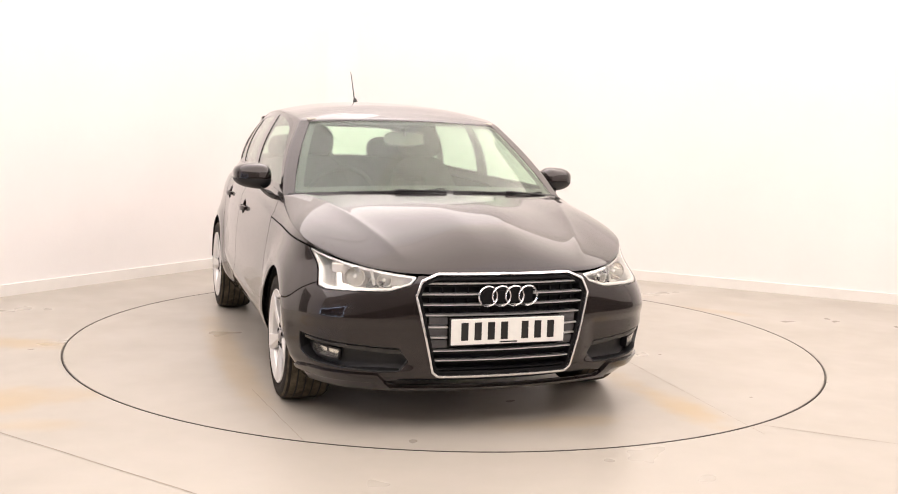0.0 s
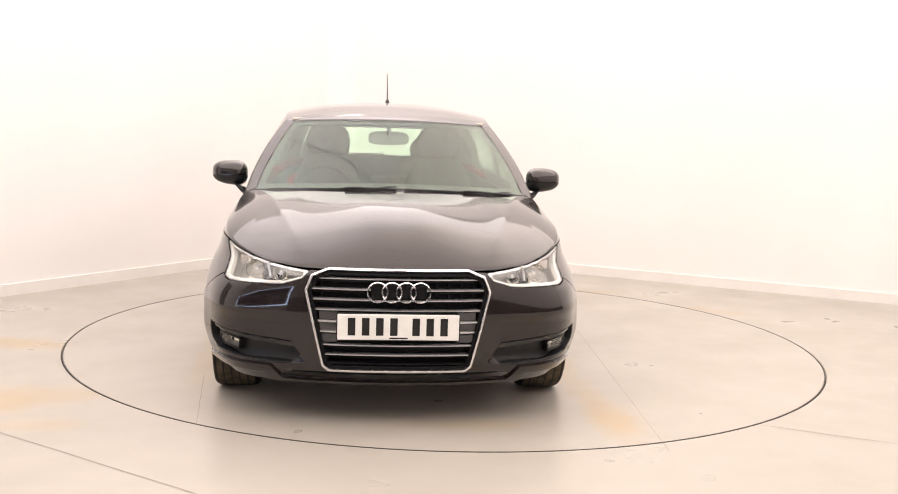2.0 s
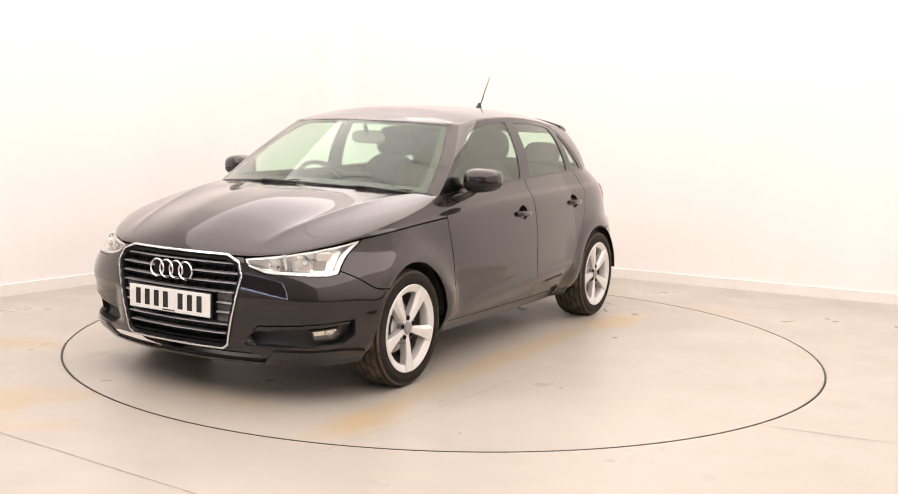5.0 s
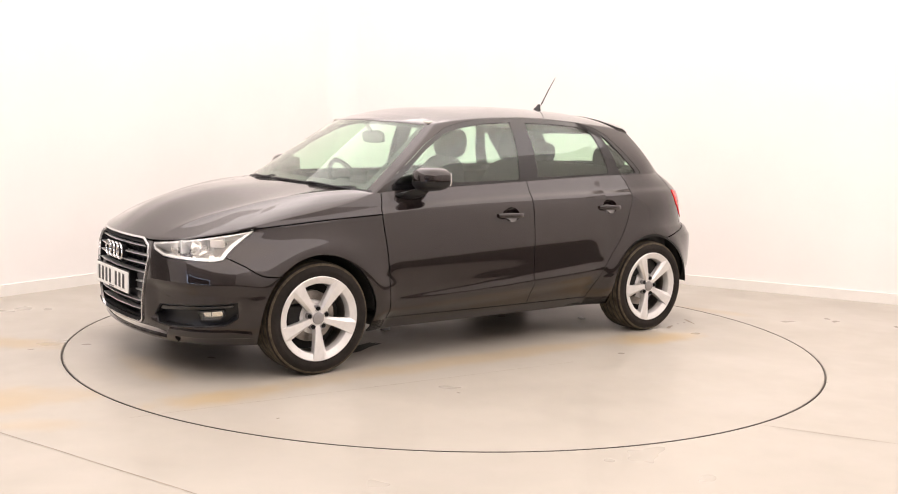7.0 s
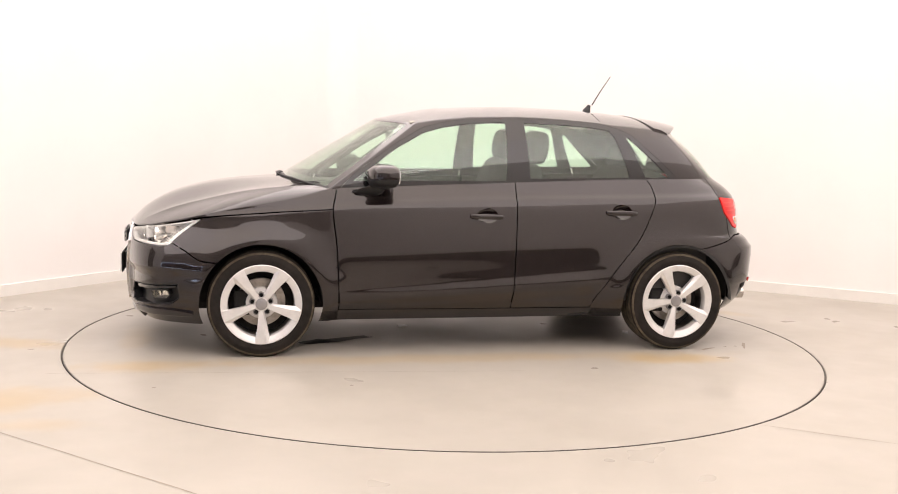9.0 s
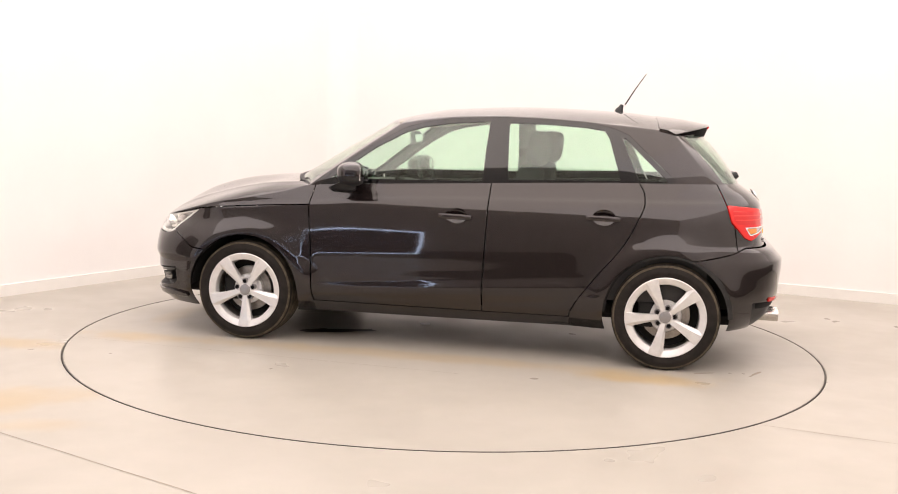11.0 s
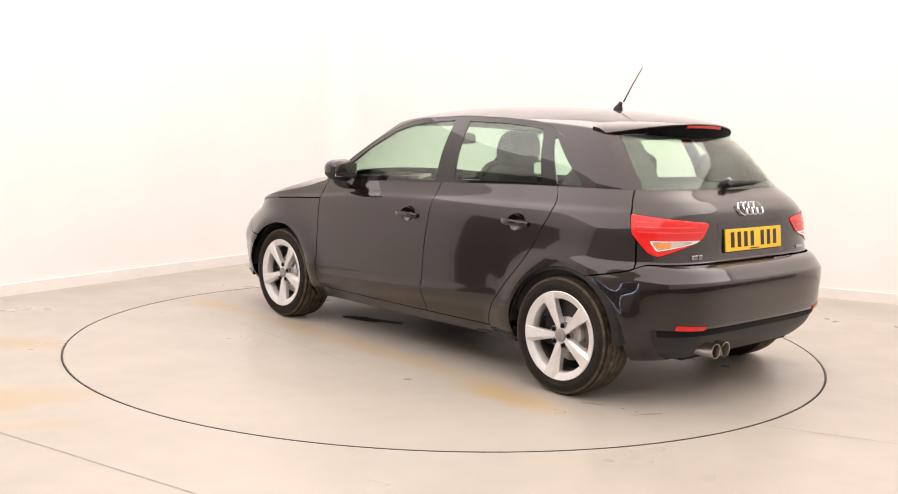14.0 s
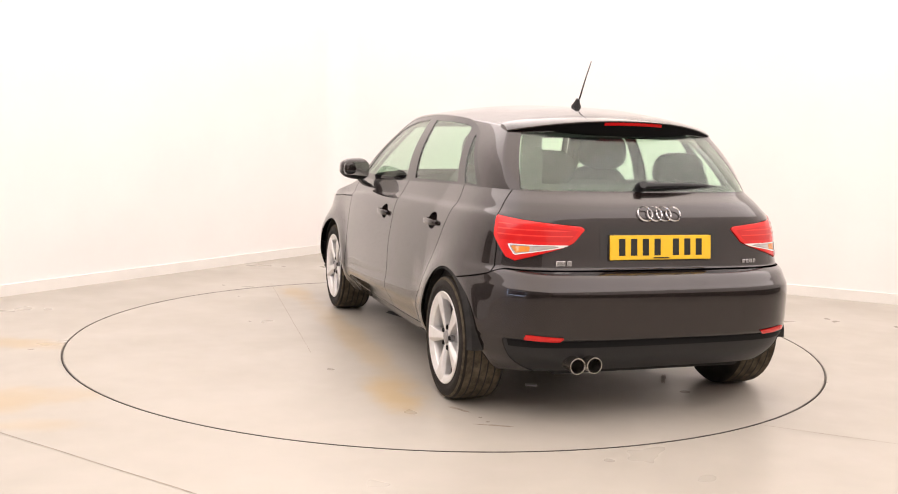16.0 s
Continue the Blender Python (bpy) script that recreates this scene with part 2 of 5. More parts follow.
def sdf(px, py, poly):
    """Signed distance to a polygon, below zero inside."""
    poly = np.array(poly, float)
    best = np.full(len(px), 1e9)
    inside = np.zeros(len(px), bool)
    for i in range(len(poly)):
        a, b = poly[i], poly[(i + 1) % len(poly)]
        e = b - a
        t = np.clip(((px - a[0]) * e[0] + (py - a[1]) * e[1]) / (e @ e), 0, 1)
        best = np.minimum(best, np.hypot(px - a[0] - t * e[0], py - a[1] - t * e[1]))
        cross = (a[1] > py) != (b[1] > py)
        with np.errstate(divide="ignore", invalid="ignore"):
            inside ^= cross & (px < (b[0] - a[0]) * (py - a[1]) / (b[1] - a[1]) + a[0])
    return np.where(inside, -best, best)


def joined(*skins):
    out = {"V": [], "N": [], "A": [], "T": []}
    o = 0
    for s in skins:
        if not len(s["T"]):
            continue
        out["V"].append(s["V"]), out["N"].append(s["N"]), out["A"].append(s["A"][:, :2]), out["T"].append(s["T"] + o)
        o += len(s["V"])
    return {k: np.concatenate(v) for k, v in out.items()}


def mirrored(s):
    f = np.array([1, -1, 1])
    return {"V": s["V"] * f, "N": s["N"] * f, "A": s["A"], "T": s["T"][:, ::-1]}


def panel(name, s, mat, parent, label="", lift=0.0, thick=0.006, weld=False):
    """A panel of the skin with thickness; its outer face lies lift above the skin."""
    V, N, T = s["V"], s["N"], s["T"]
    if weld:
        key = np.round(V / 2e-4).astype(int)
        _, first, inv = np.unique(key, axis=0, return_index=True, return_inverse=True)
        inv = inv.reshape(-1)
        V, N, T = V[first], N[first], inv[T]
        T = T[(T[:, 0] != T[:, 1]) & (T[:, 1] != T[:, 2]) & (T[:, 0] != T[:, 2])]
    n = len(V)
    E = np.concatenate([T[:, [0, 1]], T[:, [1, 2]], T[:, [2, 0]]])
    key = np.sort(E, 1)
    _, idx, c = np.unique(key, axis=0, return_index=True, return_counts=True)
    rim = E[idx[c == 1]]
    V2 = np.concatenate([V + N * lift, V + N * (lift - thick)])
    F = [tuple(t) for t in T] + [tuple(t[::-1] + n) for t in T] + [(b, a, a + n, b + n) for a, b in rim]
    me = mesh_of(name, V2, F, mat)
    rimset = np.zeros(len(F), bool)
    rimset[2 * len(T):] = True
    me.polygons.foreach_set("use_smooth", (~rimset).tolist())
    me.normals_split_custom_set_from_vertices([tuple(v) for v in np.concatenate([N, -N])]) if thick < 0.02 else None
    return child(name, me, parent, label)


# lower body
NU, NV = 520, 92
phi = np.linspace(0, math.pi, 4000)
xs0, ys0 = outline(phi, np.full_like(phi, 0.55))
arc = np.concatenate([[0], np.cumsum(np.hypot(np.diff(xs0), np.diff(ys0)))])
PHI = np.interp(np.linspace(0, arc[-1], NU), arc, phi)
ARC = np.linspace(0, arc[-1], NU)
ph = np.repeat(PHI[:, None], NV, 1)
fr = np.repeat(np.linspace(0, 1, NV)[None], NU, 0)
zz = 0.2 + 0.7 * fr
for _ in range(4):
    X, Y = outline(ph, zz)
    zz = hem_z(X) + (edge_z(X) - hem_z(X)) * fr
X, Y = outline(ph, zz)
Y[0], Y[-1] = 0, 0
LOWER = skin(np.stack([X, Y, zz], -1), np.stack([np.repeat(ARC[:, None], NV, 1), fr], -1))
EDGE = np.stack([X[:, -1], Y[:, -1], zz[:, -1]], -1)


def arc_at(x, y, z):
    """The lower skin's coordinate round the car nearest to a place."""
    i = np.argmin(((LOWER["V"] - np.array([x, abs(y), z])) ** 2).sum(1))
    return LOWER["A"][i, 0]


# bonnet
NB = int(np.argmin(np.abs(EDGE[:, 0] - 0.86) + (EDGE[:, 1] < 0.3) * 9)) + 1
fe = np.linspace(0, 1, NB)
yc = 0.735 * fe
cowl = np.stack([1.10 - 0.22 * (yc / 0.735) ** 2.2, yc, 0.974 - 0.034 * (yc / 0.735) ** 2], -1)
cowl[-1] = EDGE[NB - 1]
rise = curve([(0, 0), (0.03, 0.13), (0.08, 0.28), (0.15, 0.43), (0.28, 0.63), (0.6, 0.88), (1, 1)])
ease = curve([(0, 0), (0.1, 0.14), (0.3, 0.40), (0.6, 0.72), (1, 1)])
NJ = 60
jj = np.linspace(0, 1, NJ) ** 1.3
near = EDGE[:NB, None, :] + (cowl[:, None, :] - EDGE[:NB, None, :]) * jj[None, :, None]
flat = np.maximum(0.6 * step(1.55, 1.0, EDGE[:NB, 0]), step(0.15, 0.55, fe))[:, None]
hh = rise(jj)[None] * (1 - 0.8 * flat) + ease(jj)[None] * 0.8 * flat
near[:, :, 2] = EDGE[:NB, None, 2] + (cowl[:, None, 2] - EDGE[:NB, None, 2]) * hh
ridge = 0.40 + (1.95 - near[:, :, 0]) * 0.27
for _ in range(14):
    zsm = near[:, :, 2]
    pad = np.pad(zsm, ((1, 0), (0, 0)), mode="reflect")
    near[:-1, 1:-1, 2] = (zsm[:-1, 1:-1] * 2 + zsm[:-1, :-2] + zsm[:-1, 2:] + pad[:-2, 1:-1] + zsm[1:, 1:-1]) / 6
near[:, :, 2] += 0.0105 * np.exp(-np.sqrt((near[:, :, 1] - ridge) ** 2 + 0.006 ** 2) / 0.045) * step(1.97, 1.70, near[:, :, 0]) * step(0.0, 0.1, jj)[None] * step(1, 0.88, jj)[None]
BONNET = skin(near, np.stack([np.repeat(fe[:, None], NJ, 1), np.repeat(jj[None], NB, 0)], -1))

# greenhouse: coordinates are a (0 to 1 windscreen, 1 to 2 side, 2 to 3 rear) and k (0 at the waist, 1 at the roof's edge)
low_side = EDGE[NB - 1:]
rear0 = int(np.argmin(np.abs(low_side[:, 0] + 1.46) + (low_side[:, 1] < 0.4) * 9))
seg_f = cowl
seg_s = low_side[:rear0 + 1]
seg_r = low_side[rear0:]


def resample(P, n):
    d = np.concatenate([[0], np.cumsum(np.linalg.norm(np.diff(P, axis=0), axis=1))])
    q = np.linspace(0, d[-1], n)
    return np.stack([np.interp(q, d, P[:, i]) for i in range(3)], 1)


NF, NS, NR = 60, 170, 60
g0 = np.concatenate([resample(seg_f, NF), resample(seg_s, NS)[1:], resample(seg_r, NR)[1:]])
ga = np.concatenate([np.linspace(0, 1, NF), np.linspace(1, 2, NS)[1:], np.linspace(2, 3, NR)[1:]])
rail_z = curve([(-1.45, 1.27), (-1.25, 1.312), (-0.9, 1.345), (-0.3, 1.375), (0.0, 1.366), (0.2, 1.347), (0.36, 1.322), (0.6, 1.29)])
rail_y = curve([(-1.45, 0.52), (-1.2, 0.545), (-0.5, 0.588), (0.1, 0.592), (0.4, 0.575)])
spine_z = curve([(-1.46, 1.352), (-1.2, 1.396), (-0.886, 1.428), (-0.418, 1.441), (0.117, 1.418), (0.35, 1.375), (0.52, 1.335)])
yf = np.linspace(0, 0.572, NF)
top_f = np.stack([0.50 - 0.15 * (yf / 0.572) ** 2, yf, 1.342 - 0.02 * (yf / 0.572) ** 2], -1)
xsid = np.linspace(0.35, -1.22, NS)
top_s = np.stack([xsid, rail_y(xsid), rail_z(xsid)], -1)
yr_ = np.linspace(1, 0, NR)
top_r = np.stack([-1.36 + 0.14 * yr_ ** 2.5, rail_y(-1.22) * yr_, 1.345 + (rail_z(-1.22) - 1.345) * yr_ ** 2], -1)
g1 = np.concatenate([top_f, top_s[1:], top_r[1:]])
g1[NF - 1] = (0.35, 0.574, 1.322)
NK = 34
kk = np.linspace(0, 1, NK)
G = g0[:, None] + (g1 - g0)[:, None] * kk[None, :, None]
sidew = (step(0.75, 1.05, ga) * step(2.25, 1.95, ga))[:, None]
G[:, :, 1] += sidew * 0.030 * np.sin(math.pi * kk)[None] ** 0.9
frontw = step(1.05, 0.7, ga)[:, None]
G[:, :, 2] += frontw * 0.006 * np.sin(math.pi * kk)[None]
rearw = step(1.95, 2.3, ga)[:, None]
G[:, :, 0] -= rearw * 0.025 * np.sin(math.pi * kk)[None]
GLASS = skin(G, np.stack([np.repeat(ga[:, None], NK, 1), np.repeat(kk[None], len(ga), 0)], -1))

NT = 30
tt = np.linspace(0, 1, NT)
sx = np.clip(g1[:, 0], -1.34, 0.48)
sx = np.where(ga < 1, 0.48 - 0.13 * ga, sx)
sx = np.where(ga > 2, -1.22 - 0.13 * (ga - 2), sx)
sp = np.stack([sx, np.zeros_like(sx), spine_z(sx)], -1)
R = g1[:, None] + (sp - g1)[:, None] * tt[None, :, None]
up = 1 - (1 - tt) ** 2.4
endw = np.minimum(step(0, 1.0, ga), step(3, 2.0, ga))[:, None]
R[:, :, 2] = g1[:, None, 2] + (sp - g1)[:, None, 2] * (up[None] * endw + tt[None] * (1 - endw))
ROOF = skin(R, np.stack([np.repeat(ga[:, None], NT, 1), np.repeat(tt[None], len(ga), 0)], -1))

# ---- the room ----
M_WALL = material("white_wall_paint", (0.84, 0.82, 0.80), 0.7, 0, 0.03, 0.6, 0.04, 40)
M_GREYWALL = material("grey_unseen_wall", (0.30, 0.285, 0.27), 0.85, 0, 0.12, 2, 0.1, 30)
M_DOOR = material("grey_door_paint", (0.10, 0.095, 0.09), 0.5, 0, 0.1, 4)
M_LOW_BAND = material("dark_low_band", (0.055, 0.052, 0.05), 0.7, 0, 0.12, 3)
M_SKIRT = material("skirting_paint", (0.80, 0.78, 0.74), 0.45, 0, 0.03, 3)
M_CEIL = material("ceiling_paint", (0.78, 0.76, 0.73), 0.8, 0, 0.04, 1)
M_FIXTURE = material("fixture_enamel", (0.8, 0.8, 0.8), 0.4)
M_SHUTTER = material("shutter_steel", (0.03, 0.03, 0.034), 0.5, 0.3, 0.1, 5)


def concrete(name, stains):
    """Pale trowelled concrete with ochre stains: (x, y, reach across, reach along, turn)."""
    m = material(name, (0.46, 0.40, 0.33), 0.36)
    n, l = m.node_tree.nodes, m.node_tree.links
    b = n["Principled BSDF"]
    co = n.new("ShaderNodeTexCoord")

    def noise_at(scale, detail=8, rough=0.6):
        t = n.new("ShaderNodeTexNoise")
        t.inputs["Scale"].default_value, t.inputs["Detail"].default_value, t.inputs["Roughness"].default_value = scale, detail, rough
        l.new(co.outputs["Object"], t.inputs["Vector"])
        return t.outputs[0]

    def ranged(src, a, bb, c, d):
        r = n.new("ShaderNodeMapRange")
        r.interpolation_type = "SMOOTHSTEP"
        for i, v in enumerate((a, bb, c, d)):
            r.inputs[i + 1].default_value = v
        l.new(src, r.inputs[0])
        return r.outputs[0]

    def mixed(fac, a, bb, blend="MIX"):
        x = n.new("ShaderNodeMix")
        x.data_type, x.blend_type = "RGBA", blend
        for sock, v in ((x.inputs[0], fac), (x.inputs[6], a), (x.inputs[7], bb)):
            if isinstance(v, bpy.types.NodeSocket):
                l.new(v, sock)
            elif isinstance(v, tuple):
                sock.default_value = (*v, 1)
            else:
                sock.default_value = v
        return x.outputs[2]

    col = mixed(ranged(noise_at(0.9, 4), 0.3, 0.75, 0, 1), (0.408, 0.381, 0.332), (0.372, 0.347, 0.300))
    col = mixed(ranged(noise_at(5, 3), 0.3, 0.75, 0, 0.25), col, (0.45, 0.41, 0.36))
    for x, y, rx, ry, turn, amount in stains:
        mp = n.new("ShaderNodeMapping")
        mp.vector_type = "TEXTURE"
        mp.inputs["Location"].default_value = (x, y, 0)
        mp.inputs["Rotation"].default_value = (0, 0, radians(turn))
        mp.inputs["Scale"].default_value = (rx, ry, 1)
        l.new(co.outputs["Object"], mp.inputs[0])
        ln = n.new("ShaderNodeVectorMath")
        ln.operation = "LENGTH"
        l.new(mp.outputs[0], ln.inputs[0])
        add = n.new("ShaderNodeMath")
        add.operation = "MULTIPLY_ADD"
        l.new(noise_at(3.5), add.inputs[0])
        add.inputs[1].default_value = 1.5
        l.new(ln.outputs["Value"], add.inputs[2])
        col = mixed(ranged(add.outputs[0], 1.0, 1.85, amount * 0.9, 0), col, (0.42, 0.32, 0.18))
    l.new(col, b.inputs["Base Color"])
    l.new(ranged(noise_at(1.6, 3), 0.3, 0.7, 0.27, 0.42), b.inputs["Roughness"])
    u = n.new("ShaderNodeBump")
    u.inputs["Strength"].default_value, u.inputs["Distance"].default_value = 0.02, 0.01
    l.new(noise_at(30, 3), u.inputs["Height"])
    l.new(u.outputs[0], b.inputs["Normal"])
    return m


CORNER = Vector((-1.14, 10.35, 0))
ALONG_L = Vector((-0.542, -0.840, 0)).normalized()
ALONG_R = Vector((0.898, -0.440, 0)).normalized()
LEN_L, LEN_R, HIGH = 9.8, 8.5, 3.8
C_L = CORNER + ALONG_L * LEN_L
C_R = CORNER + ALONG_R * LEN_R
C_B = C_L + ALONG_R * LEN_R


def structure(name, bm, mat, label, category):
    me = bpy.data.meshes.new(name)
    bmesh.ops.recalc_face_normals(bm, faces=bm.faces)
    bm.to_mesh(me)
    bm.free()
    me.materials.append(mat)
    return tagged(new(name, me), label, category, kind="structure")


def along_wall(a, b, u0, u1, z0, z1, d0, d1):
    """A box beside the line from a to b: u along it, d outwards to the right of the way."""
    e = (b - a).normalized()
    o = Vector((e.y, -e.x, 0))
    bm = bmesh.new()
    vs = [bm.verts.new(a + e * u + o * d + Vector((0, 0, z))) for z in (z0, z1) for u, d in ((u0, d0), (u1, d0), (u1, d1), (u0, d1))]
    for f in ((0, 1, 2, 3), (4, 5, 6, 7), (0, 1, 5, 4), (1, 2, 6, 5), (2, 3, 7, 6), (3, 0, 4, 7)):
        bm.faces.new([vs[i] for i in f])
    return bm


def joined_bm(*bms):
    out = bmesh.new()
    for bm in bms:
        me = bpy.data.meshes.new("tmp")
        bm.to_mesh(me)
        bm.free()
        out.from_mesh(me)
        bpy.data.meshes.remove(me)
    return out


# the wall line runs so that its outer side is on the right of the way
DOOR0, DOOR1, DOOR_Z, DOOR_H = LEN_R - 4.2, LEN_R - 0.10, 0.26, 1.58
structure("wall_left", along_wall(C_L, CORNER, 0, LEN_L, 0, HIGH, -0.2, 0), M_WALL, "plain white painted studio wall", "wall")
structure("wall_right", along_wall(CORNER, C_R, -0.2, LEN_R + 0.2, 0, HIGH, -0.2, 0), M_WALL, "plain white painted studio wall", "wall")
structure("wall_back", along_wall(C_R, C_B, 0, LEN_L, 0, HIGH, -0.2, 0), M_WALL, "plain white painted studio wall", "wall")
# dark band added low on the unseen walls, mirrored as a dark strip in the doors
for wa, wb, u0, u1 in ((C_R, C_B, 0.02, LEN_L - 0.02), (C_B, C_L, 0.02, DOOR0 - 0.01)):
    structure("low_wall_band", along_wall(wa, wb, u0, u1, 0, 0.45, 0, 0.018), M_LOW_BAND, "dark band added along the foot of the unseen walls, for reflections in the car", "wall guard")
# unseen wall behind the camera, its grey stands for dimness mirrored in the flanks
structure("wall_side", joined_bm(
    along_wall(C_B, C_L, -0.2, DOOR0, 0, HIGH, -0.2, 0),
    along_wall(C_B, C_L, DOOR0, DOOR1, DOOR_H, HIGH, -0.2, 0),
    along_wall(C_B, C_L, DOOR0, DOOR1, 0, DOOR_Z, -0.2, 0),
    along_wall(C_B, C_L, DOOR1, LEN_R + 0.2, 0, HIGH, -0.2, 0)), M_GREYWALL, "plain unseen wall behind the camera, toned grey to darken reflections in the car", "wall")
structure("ceiling", prism([tuple(p.xy) for p in (CORNER, C_R, C_B, C_L)], "z", HIGH, HIGH + 0.2), M_CEIL, "plain white painted ceiling", "ceiling")
for wa, wb, u0, u1 in ((C_L, CORNER, 0, LEN_L - 0.016), (CORNER, C_R, 0, LEN_R)):
    structure("baseboard", along_wall(wa, wb, u0, u1, 0, 0.085, 0, 0.016), M_SKIRT, "low white painted skirting board along the wall", "skirting board")

# plastered cove in the room's corner
COVE_R = 0.26
half = math.acos(ALONG_L.dot(ALONG_R)) / 2
reach = COVE_R / math.tan(half)
mid_way = (ALONG_L + ALONG_R).normalized()
c_mid = CORNER + mid_way * (COVE_R / math.sin(half))
p0, p1 = CORNER + ALONG_R * reach, CORNER + ALONG_L * reach
a0 = math.atan2((p0 - c_mid).y, (p0 - c_mid).x)
a1 = math.atan2((p1 - c_mid).y, (p1 - c_mid).x)
sweep = (a1 - a0 + math.pi) % (2 * math.pi) - math.pi
arc_pts = [(c_mid.x + COVE_R * math.cos(a0 + sweep * i / 28), c_mid.y + COVE_R * math.sin(a0 + sweep * i / 28)) for i in range(29)]
cove = structure("trim", prism([tuple((CORNER - mid_way * 0.05).xy)] + arc_pts, "z", 0.086, HIGH), M_WALL, "rounded white plaster cove in the corner", "wall cove")

# wide hatch with a lowered steel shutter, edged with light strips
shutter = tagged(new("hatch"), "wide hatch closed by a dark steel shutter, edged with light strips", "shutter", kind="structure")
for i in range(4):
    h = (DOOR_H - DOOR_Z) / 4
    part("slat", along_wall(C_B, C_L, DOOR0 + 0.02, DOOR1 - 0.02, DOOR_Z + i * h, DOOR_Z + i * h + h - 0.003, -0.06, -0.025), M_SHUTTER, shutter)

M_STRIP = material("light_strip", (0.62, 0.74, 1.0), 0.5, glow=15.0)
for u0, u1, z0, z1 in ((DOOR0, DOOR1, DOOR_H - 0.035, DOOR_H), (DOOR0, DOOR1, DOOR_Z, DOOR_Z + 0.03), (DOOR0, DOOR0 + 0.035, DOOR_Z + 0.03, DOOR_H - 0.035), (DOOR1 - 0.035, DOOR1, DOOR_Z + 0.03, DOOR_H - 0.035)):
    part("light_strip", along_wall(C_B, C_L, u0, u1, z0, z1, -0.02, 0.01), M_STRIP, shutter, "cold white light strip round the shutter")

# plain side door out of view, added to mirror a dark patch in the car
side_door = tagged(new("door_1"), "unseen dark grey side door in a white frame, added for its reflection in the car", "door", kind="structure")
s0 = LEN_L - 6.7
part("leaf", along_wall(C_L, CORNER, s0, s0 + 1.0, 0.005, 2.03, 0.002, 0.03), M_DOOR, side_door)
for u0, u1, z0, z1 in ((s0 - 0.07, s0 - 0.002, 0, 2.10), (s0 + 1.002, s0 + 1.07, 0, 2.10), (s0 - 0.002, s0 + 1.002, 2.032, 2.10)):
    part("frame", along_wall(C_L, CORNER, u0, u1, z0, z1, 0.001, 0.045), M_SKIRT, side_door)

# floor with the round hole for the turntable
FLOOR_STAINS = [(-2.5, 5.75, 0.55, 0.16, -8, 0.7), (-2.1, 4.55, 0.55, 0.26, 25, 0.7), (1.95, 7.5, 0.35, 0.12, -30, 0.5), (1.2, 8.2, 0.5, 0.12, -20, 0.35), (-1.75, 4.2, 0.3, 0.12, 10, 0.45)]
M_FLOOR = concrete("floor_concrete", FLOOR_STAINS)
NFL = 160
fv, ff = [], []
for i in range(NFL):
    a = 2 * math.pi * i / NFL
    c, s_ = math.cos(a), math.sin(a)
    for r, z in ((TABLE_R + 0.004, -0.12), (TABLE_R + 0.004, -0.003), (TABLE_R + 0.007, 0.0), (4.0, 0.0), (19.0, 0.0)):
        fv.append((TABLE[0] + r * c, TABLE[1] + r * s_, z))
for i in range(NFL):
    j = (i + 1) % NFL
    for k in range(4):
        ff.append((i * 5 + k, i * 5 + k + 1, j * 5 + k + 1, j * 5 + k))
floor = tagged(new("floor", mesh_of("floor", fv, ff, M_FLOOR, False)), "pale beige trowelled concrete floor with ochre stains", "floor", kind="structure")
M_GAP = material("joint_dirt", (0.10, 0.085, 0.07), 0.9, 0, 0.3, 30)
M_FADED = material("faded_joint", (0.33, 0.29, 0.24), 0.8, 0, 0.3, 12)


def strip(name, a, b, width, mat, parent, z=0.0012):
    a, b = Vector((*a, 0)), Vector((*b, 0))
    e = (b - a).normalized()
    o = Vector((-e.y, e.x, 0))
    n = 24
    v, f = [], []
    for i in range(n + 1):
        p = a + (b - a) * i / n + o * 0.004 * noise.noise(Vector((i * 0.7, a.x, a.y)))
        w = width * (0.6 + 0.6 * random.random()) / 2
        v += [tuple(p + o * w + Vector((0, 0, z))), tuple(p - o * w + Vector((0, 0, z)))]
    for i in range(n):
        f.append((2 * i, 2 * i + 1, 2 * i + 3, 2 * i + 2))
    return child(name, mesh_of(name, v, f, mat, False), parent)


strip("joint", (-3.2, 4.98), (-0.2, 3.04), 0.006, M_FADED, floor)
strip("joint", (1.45, 4.54), (3.2, 3.78), 0.005, M_FADED, floor)

# pit under the turntable's edge
pit = bmesh.new()
bmesh.ops.create_circle(pit, cap_ends=True, radius=TABLE_R + 0.05, segments=96, matrix=Matrix.Translation((*TABLE, -0.115)))
structure("pit_floor", pit, M_GAP, "dark bottom of the turntable pit", "pit")

# turntable
turntable = tagged(new("turntable"), "round concrete-topped car turntable flush with the floor", "turntable")
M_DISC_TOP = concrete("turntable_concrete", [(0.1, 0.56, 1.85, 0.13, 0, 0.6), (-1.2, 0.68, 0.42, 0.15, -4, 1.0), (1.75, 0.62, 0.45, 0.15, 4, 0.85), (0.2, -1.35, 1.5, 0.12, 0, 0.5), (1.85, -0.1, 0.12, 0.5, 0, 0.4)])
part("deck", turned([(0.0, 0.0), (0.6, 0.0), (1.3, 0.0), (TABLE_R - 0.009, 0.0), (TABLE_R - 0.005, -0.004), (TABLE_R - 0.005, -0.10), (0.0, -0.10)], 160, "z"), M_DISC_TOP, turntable)
